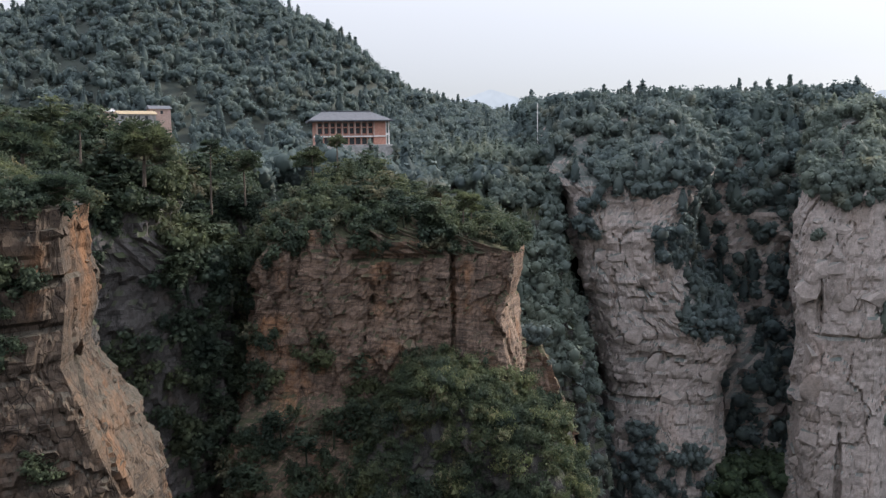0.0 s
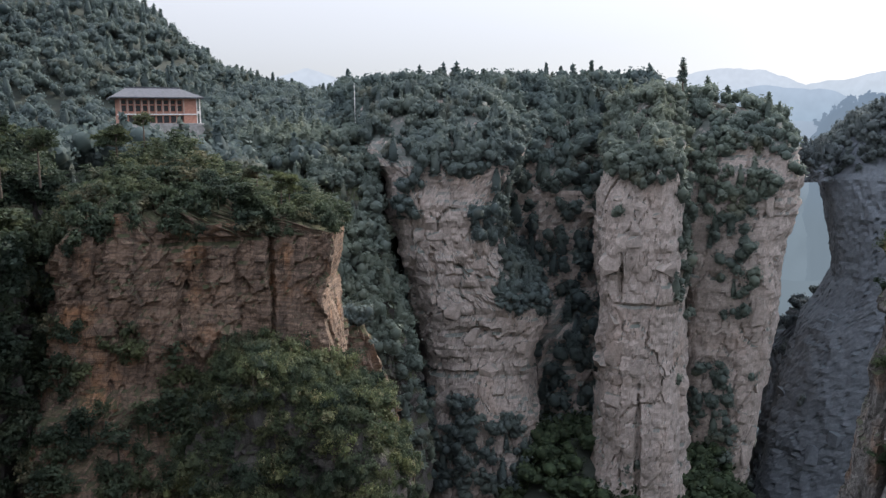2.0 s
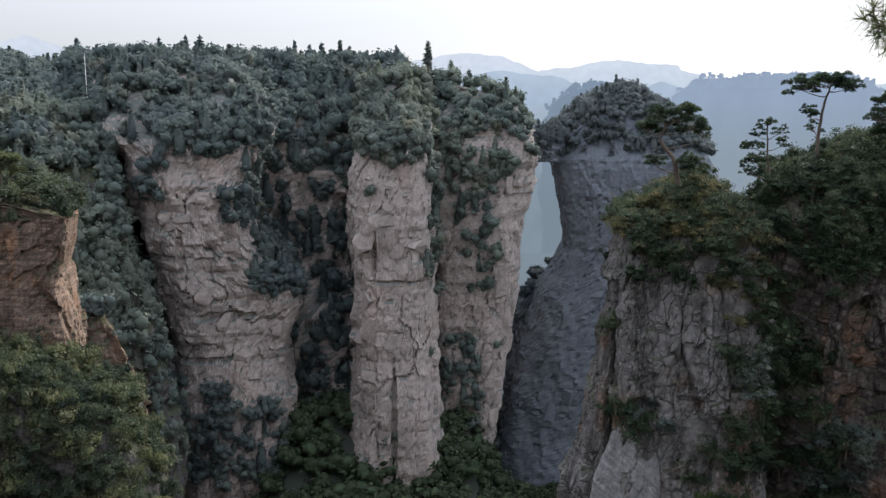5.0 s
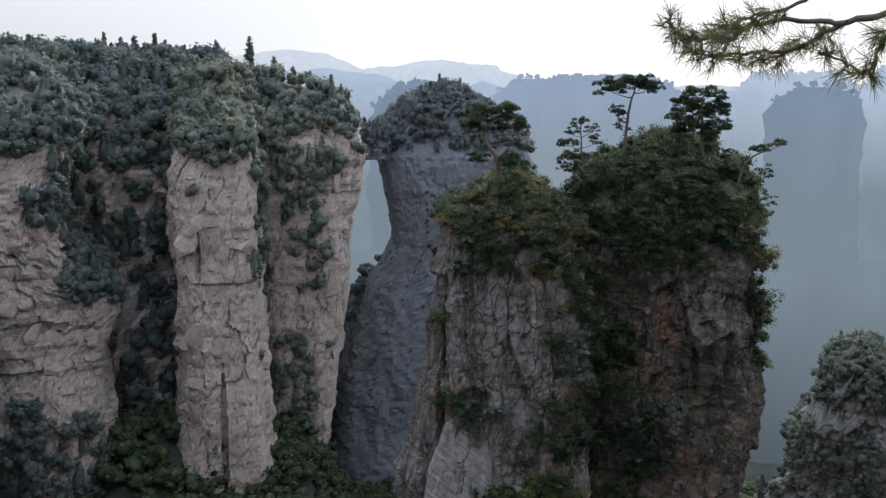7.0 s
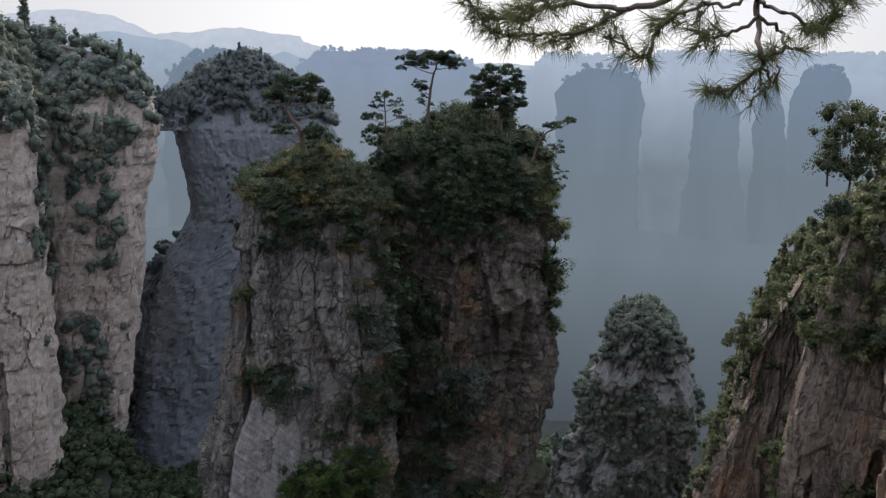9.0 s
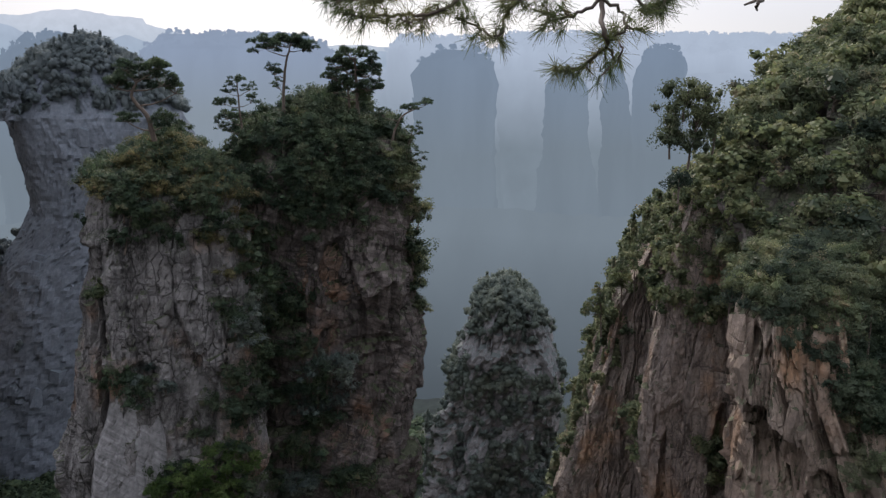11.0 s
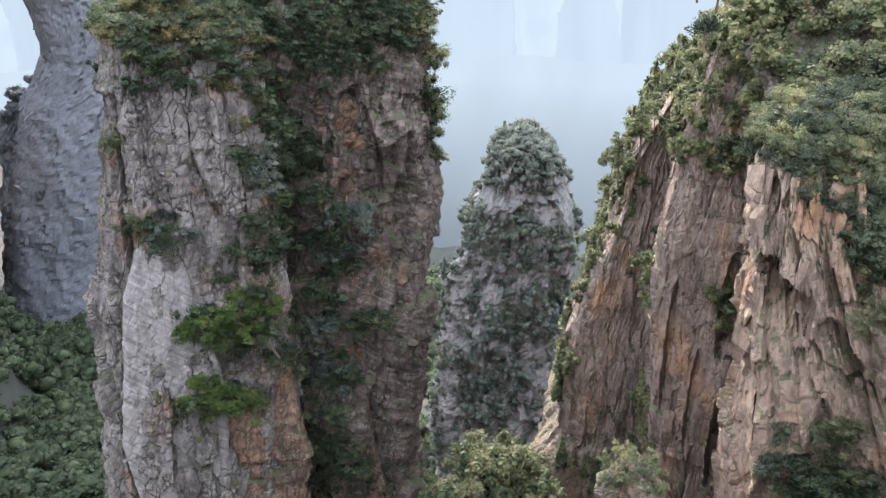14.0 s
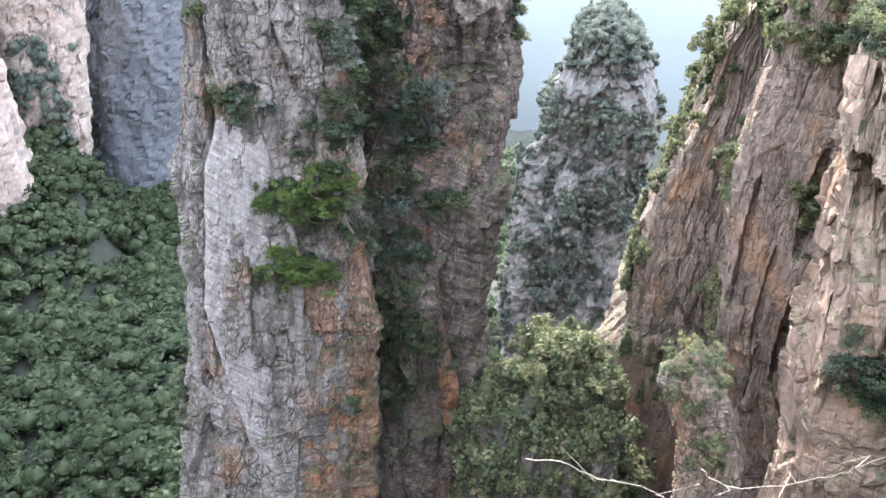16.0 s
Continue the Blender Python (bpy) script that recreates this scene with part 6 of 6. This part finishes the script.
pine("pine", "tall tiered tree above the far ridge", 28.4, 285, (0.21, 170.53), [(-0.11, 6.15), (-0.21, 11.51)], [(-0.2, 11.14, 0.58, 0.58), (-0.17, 9.67, 0.97, 0.58), (-0.15, 8.19, 1.17, 0.58), (-0.12, 6.52, 1.36, 0.58), (-0.09, 4.85, 1.36, 0.58)], 118, mat="leaf_far_hazed", thick=0.3, size=0.6)
pine("pine", "bright green pine rooted in the grey pillar", 51.3, 67.5, (-0.03, 122.71), [(-1.24, 1.52), (-3.22, 3.03), (-5.2, 3.65)], [(-5.97, 3.39, 1.85, 0.65), (-3.15, 4.44, 2.12, 0.65), (-1.17, 3.54, 1.66, 0.74), (-7.8, 2.3, 1.2, 0.42), (-4.26, 2.48, 1.85, 0.55), (-2.27, 1.55, 1.85, 0.65)], 119, thick=0.12, mat="leaf_green", size=0.2)
pine("pine", "second bright green pine rooted in the grey pillar", 50.5, 67, (-0.06, 117.48), [(-1.57, 0.71), (-3.64, 1.44), (-5.21, 1.52)], [(-5.69, 2.04, 1.65, 0.55), (-3.66, 1.13, 1.92, 0.64), (-1.86, 0.1, 1.65, 0.64), (-7.32, 1.13, 1.01, 0.37), (-4.79, -0.07, 1.37, 0.41)], 120, thick=0.11, mat="leaf_green", size=0.2)
pine("pine", "slim conifer on the ribbed column", 77.4, 91.25, (0.06, 135.95), [(-0.18, 2.61), (-0.38, 4.68)], [(-0.35, 4.41, 0.56, 0.25), (-0.43, 3.64, 0.88, 0.31), (-0.49, 2.73, 1.12, 0.31), (-0.62, 1.8, 1.25, 0.31)], 121, thick=0.09, mat="leaf_slope")
pine("pine", "slim conifer on the ribbed column", 78.3, 92.5, (-0.04, 136.39), [(-0.16, 2.3), (-0.43, 4.25)], [(-0.41, 4.05, 0.5, 0.19), (-0.22, 3.29, 0.64, 0.25)], 122, thick=0.08, mat="leaf_slope")
pine("pine", "bare pale forked tree on the steep slope", 93.2, 57, (0.04, 141.66), [(-0.08, 1.17), (-0.12, 3.1), (-0.18, 4.62)], [(-0.13, 4.47, 0.47, 0.23), (-0.47, 2.66, 0.39, 0.19)], 123, thick=0.07, mat="leaf_slope")
pine("pine", "slim conifer below the ribbed column", 76.2, 90.0, (-0.03, 132.84), [(-0.26, 3.28), (-0.5, 5.21)], [(-0.49, 4.96, 0.49, 0.25), (-0.56, 4.05, 0.86, 0.31), (-0.75, 2.99, 1.11, 0.38), (-0.93, 1.79, 1.35, 0.38)], 124, thick=0.09, mat="leaf_slope")

# ---- overhanging pine bough by the lookout ----
def needle_tuft(g, at, way, n=38, length=0.068):
    """A brush of long thin needles."""
    way = np.array(way) / np.linalg.norm(way)
    d = way * 0.75 + g.normal(0, 0.55, (n, 3))
    d /= np.linalg.norm(d, axis=1)[:, None]
    side = np.cross(d, g.normal(0, 1, (n, 3)))
    side /= np.linalg.norm(side, axis=1)[:, None]
    ln = length * g.uniform(0.7, 1.15, (n, 1))
    w = 0.0011
    at = np.array(at) + way * g.uniform(-0.03, 0.015, (n, 1))
    droop = np.array([0, 0, -0.008])
    v = np.stack([at - side * w, at + side * w, at + d * ln + side * w * 0.4 + droop, at + d * ln - side * w * 0.4 + droop], 1).reshape(-1, 3)
    return v, np.arange(4 * n).reshape(n, 4)


bough = tagged(new("pine_bough_tree"), "old pine whose long-needled bough hangs over the lookout", "pine tree")
g = np.random.default_rng(21)
trunk_line = [(*spot(140, 2.6).xy, EYE - 1.9), (*spot(139, 2.55).xy, EYE - 0.3), (*spot(136, 2.5).xy, EYE + 1.2), (*spot(128, 2.6).xy, EYE + 2.4)]
v, q = tube(bent(trunk_line, 10, 0.01, g), np.linspace(0.13, 0.07, 10), 10)
part("trunk", mesh_of("trunk", v, q, M["bark"], True), bough)
arm = [tuple(spot(136, 2.5, EYE + 1.2)), tuple(from_eye(110, 22, 2.9)), tuple(from_eye(88, 14, 3.1)), tuple(from_eye(75.3, 9.5, 3.1))]
v, q = tube(bent(arm, 12, 0.01, g), np.linspace(0.05, 0.017, 12), 8)
part("limb", mesh_of("limb", v, q, M["bark"], True), bough)
for limb_line, thick, dist, tufts in (
    ([(72.63, 8.31), (69.03, 6.14), (66.60, 5.61), (65.55, 5.13), (64.00, 4.22), (62.85, 3.68), (61.73, 3.57)], 0.011, 3.1, 16),
    ([(66.60, 5.61), (64.36, 5.88), (61.04, 5.65), (60.34, 4.87), (58.46, 4.74), (57.05, 4.98), (55.95, 5.91)], 0.007, 3, 17),
    ([(64.00, 4.22), (62.09, 3.88), (60.40, 3.89), (58.91, 3.59), (57.82, 3.99)], 0.005, 3.05, 12),
    ([(66.73, 7.95), (64.27, 7.04), (62.48, 6.30), (60.53, 5.96), (59.57, 5.14)], 0.006, 2.95, 14),
    ([(71.68, 7.64), (69.11, 5.20), (68.43, 4.02), (68.21, 2.79), (67.68, 2.67), (66.69, 3.25), (65.14, 3.86)], 0.006, 3.15, 10),
    ([(74.47, 8.30), (74.52, 6.29), (74.74, 4.83), (75.11, 2.98), (75.26, 2.18), (74.05, 1.08), (73.07, 0.54), (72.02, 0.57)], 0.009, 3, 13),
    ([(75.26, 2.18), (76.00, 1.22), (75.05, 0.34)], 0.004, 3, 3),
    ([(75.11, 2.98), (75.90, 2.75), (76.37, 2.07), (76.06, 1.26)], 0.003, 3, 1),
    ([(74.70, 5.28), (76.17, 4.51), (76.60, 3.60), (75.89, 2.89), (75.23, 2.74)], 0.005, 3.05, 7),
    ([(74.52, 6.29), (74.88, 6.06), (76.74, 5.29), (77.89, 4.53), (78.61, 4.64), (78.91, 5.30)], 0.006, 3, 13),
    ([(74.70, 5.28), (73.29, 4.23), (71.83, 3.95), (71.07, 4.25)], 0.005, 2.95, 9),
    ([(74.48, 6.63), (72.88, 5.88), (71.48, 6.10), (69.48, 5.10), (68.63, 4.66)], 0.006, 3.1, 13),
    ([(74.51, 7.97), (76.42, 6.96), (78.08, 6.46), (80.13, 6.28)], 0.006, 3.05, 9),
    ([(96.0, 16.0), (88.6, 9.0), (85.55, 6.29), (84.41, 5.3), (83.66, 4.9)], 0.012, 3.0, 0),
    ([(84.6, 5.5), (84.45, 5.0), (84.43, 4.57)], 0.006, 3.0, 0),
):
    pts = [np.array(from_eye(a, e, dist + 0.12 * math.sin(k * 1.7 + a))) for k, (a, e) in enumerate(limb_line)]
    line = bent(pts, 4 * len(pts), 0.004, g)
    v, q = tube(line, np.linspace(thick * 1.35, 0.0035, len(line)), 6)
    limb = part("branch", mesh_of("branch", v, q, M["bark"], True), bough)
    pieces = []
    for k in range(int(tufts * 1.5)):
        tufts_all = tufts * 1.5
        t = 1 - (k / tufts_all) ** 1.2 * 0.6
        i = int(np.clip(t * (len(line) - 1), 1, len(line) - 1))
        way = line[i] - line[i - 1] + g.normal(0, 0.012, 3)
        tip = line[i] + way / np.linalg.norm(way) * g.uniform(0.0, 0.035) + g.normal(0, 0.012, 3)
        pieces.append(tube([line[i], (line[i] + tip) / 2 + g.normal(0, 0.004, 3), tip], (0.003, 0.0025, 0.0015), 4))
        nv, nq = needle_tuft(g, tip, way)
        part("needle_tuft", mesh_of("needle_tuft", nv, nq, M["leaf_bough"]), limb)
    if pieces:
        v, q = join(pieces)
        tagged(part("twigs", mesh_of("twigs", v, q, M["bark"], True), limb), kind="stuff")

# ---- hotel on the plateau ----
def box(bm, x0, x1, y0, y1, z0, z1, bevel=0.0):
    m = bmesh.ops.create_cube(bm, size=1, matrix=Matrix.Translation(((x0 + x1) / 2, (y0 + y1) / 2, (z0 + z1) / 2)) @ Matrix.Diagonal((x1 - x0, y1 - y0, z1 - z0, 1)))
    if bevel:
        bmesh.ops.bevel(bm, geom=list({e for vv in m["verts"] for e in vv.link_edges}), offset=bevel, segments=1, affect="EDGES")


def boxed(name, mat, parent, *dims, bevel=0.0, label=""):
    bm = bmesh.new()
    box(bm, *dims, bevel=bevel)
    return part(name, bm_mesh(name, bm, M[mat]), parent, label)


def hotel(at, turn):
    """Two storeys with a pillared front under a wide hipped roof, on a stone terrace."""
    root = tagged(new("hotel"), "reddish hotel with a pillared front and wide grey hipped roof", "building")
    root.matrix_basis = Matrix.Translation(at) @ Matrix.Rotation(turn, 4, "Z")
    boxed("wall", "brick_red", root, -12, 12, 0.6, 12, 0, 8.2, label="reddish rendered wall")
    boxed("terrace", "stone_grey", root, -13.5, 14, -4, 13, -14, 0, bevel=0.1, label="grey stone terrace wall")
    boxed("balcony", "white_paint", root, -12.6, 12.6, -0.9, 1.0, 2.75, 3.15, label="pale balcony band")
    boxed("wing", "brick_red", root, 8.2, 12.3, -0.5, 3, 0, 8.1, label="plain reddish end wall")
    bm = bmesh.new()
    low = [bm.verts.new(p) for p in ((-14.5, -2.4, 8.1), (14.5, -2.4, 8.1), (14.5, 14, 8.1), (-14.5, 14, 8.1))]
    eave = [bm.verts.new((p.co.x, p.co.y, 8.5)) for p in low]
    top = [bm.verts.new(p) for p in ((-9, 5.8, 11.8), (8, 5.8, 11.8))]
    for k in range(4):
        bm.faces.new((low[k], low[(k + 1) % 4], eave[(k + 1) % 4], eave[k]))
    bm.faces.new(low[::-1])
    bm.faces.new((eave[0], eave[1], top[1], top[0]))
    bm.faces.new((eave[1], eave[2], top[1]))
    bm.faces.new((eave[2], eave[3], top[0], top[1]))
    bm.faces.new((eave[3], eave[0], top[0]))
    roof = part("roof", bm_mesh("roof", bm, M["roof_grey"]), root, "grey tiled hipped roof")
    bm = bmesh.new()
    box(bm, -9.2, 8.2, 5.5, 6.1, 11.7, 12.1)
    part("ridge_cap", bm_mesh("ridge_cap", bm, M["roof_grey"]), roof)
    for k in range(10):
        x = -11.6 + k * 2.2
        boxed("column", "pink_render", root, x - 0.22, x + 0.22, -0.75, -0.3, 3.15, 8.1, bevel=0.04, label="pinkish column")
        if k < 9:
            for z0, z1 in ((3.9, 5.9), (6.2, 7.6)):
                bm = bmesh.new()
                for d in ((x + 0.35, x + 1.85, 0.5, 0.62, z0, z0 + 0.1), (x + 0.35, x + 1.85, 0.5, 0.62, z1 - 0.1, z1), (x + 0.35, x + 0.45, 0.5, 0.62, z0 + 0.1, z1 - 0.1), (x + 1.75, x + 1.85, 0.5, 0.62, z0 + 0.1, z1 - 0.1)):
                    box(bm, *d)
                frame_part = part("window", bm_mesh("window", bm, M["wood_red"]), root)
                boxed("pane", "glass_dark", frame_part, x + 0.45, x + 1.75, 0.55, 0.6, z0 + 0.1, z1 - 0.1)
            boxed("door_bay", "glass_dark", root, x + 0.3, x + 1.9, 0.5, 0.6, 0.2, 2.5, label="dark ground-floor bay")
    for x in (12.6, 13.6):
        boxed("porch_column", "white_paint", root, x - 0.18, x + 0.18, 0.2, 0.6, 0, 8.1, bevel=0.03, label="white porch column")
    boxed("porch_rail", "white_paint", root, 12.4, 13.8, -0.2, 0.0, 3.2, 4.1, label="white porch balcony rail")
    return root


hotel(spot(-6.3, 292, EYE + 4.0), radians(6.3 + 8))


def cottage(at, turn, w, d, h, roof_mat):
    root = tagged(new("cottage"), "small low house among the trees below the hill", "building", "houses below the hill")
    root.matrix_basis = Matrix.Translation(at) @ Matrix.Rotation(turn, 4, "Z")
    boxed("wall", "stone_grey" if w > 9 else "pink_render", root, -w / 2, w / 2, 0, d, -8, h, label="pale wall")
    bm = bmesh.new()
    a = [bm.verts.new((x, y, z)) for x, y, z in ((-w / 2 - 0.6, -0.6, h), (w / 2 + 0.6, -0.6, h), (w / 2 + 0.6, d + 0.6, h), (-w / 2 - 0.6, d + 0.6, h), (-w / 2 - 0.4, d / 2, h + 1.5), (w / 2 + 0.4, d / 2, h + 1.5))]
    for f in ((0, 1, 5, 4), (2, 3, 4, 5), (1, 2, 5), (3, 0, 4), (3, 2, 1, 0)):
        bm.faces.new([a[k] for k in f])
    part("roof", bm_mesh("roof", bm, M[roof_mat]), root, "pitched roof")
    for k in range(max(2, int(w / 3))):
        x = -w / 2 + 1.5 + k * 3
        boxed("window", "glass_dark", root, x - 0.5, x + 0.5, -0.06, 0.0, h - 2.0, h - 0.7)


for az, el, dist, w, roof_mat in ((-25.70, 3.15, 345, 12, "roof_grey"), (-23.72, 2.67, 338, 9, "roof_grey"), (-21.80, 3.38, 352, 5, "stone_grey"), (-20.05, 3.24, 345, 14, "roof_ochre"), (-18.62, 3.57, 356, 8, "roof_grey"), (-25.22, 1.84, 300, 6, "stone_grey"), (-20.66, 2.67, 335, 6, "roof_grey")):
    cottage(from_eye(az, el, dist) - Vector((0, 0, 5.0)), radians(-az + 10), w, 7, 3.2, roof_mat)

# ---- mast on the ridge and dry vines by the lookout ----
mast = tagged(new("mast"), "thin grey radio mast on the wooded ridge", "mast")
base = from_eye(6.49, 2.0, 300)
v, q = tube([base - Vector((0, 0, 12)), base, base + Vector((0, 0, 7.5))], (0.14, 0.12, 0.05), 6)
part("pole", mesh_of("pole", v, q, M["white_paint"], True), mast)
for k in range(3):
    v, q = tube([base + Vector((-0.5, 0, 2 + 2 * k)), base + Vector((0.5, 0, 2 + 2 * k))], (0.05, 0.05), 4)
    part("cross_arm", mesh_of("cross_arm", v, q, M["white_paint"], True), mast)
for line in ([(66.76, -44.28), (70.41, -44.10), (72.90, -44.74), (76.72, -44.50), (79.85, -44.74), (83.94, -46.28)], [(82.05, -42.39), (83.26, -42.83), (85.11, -42.92), (89.14, -41.42), (91.99, -39.87), (93.51, -38.58), (95.59, -36.98)]):
    vine = tagged(new("dry_vine"), "thin pale dry vine below the lookout", "vine")
    pts = [np.array(from_eye(a, e, 5.0)) for a, e in line]
    v, q = tube(bent(pts, 24, 0.006, g), np.linspace(0.005, 0.0025, 24), 5)
    part("stem", mesh_of("stem", v, q, M["bark_pale"], True), vine)
    for k in range(3):
        i = 6 + 6 * k
        p = bent(pts, 24)[i]
        v, q = tube([p, p + g.normal(0, 0.08, 3), p + g.normal(0, 0.16, 3)], (0.004, 0.003, 0.001), 4)
        part("side_shoot", mesh_of("side_shoot", v, q, M["bark_pale"], True), vine)
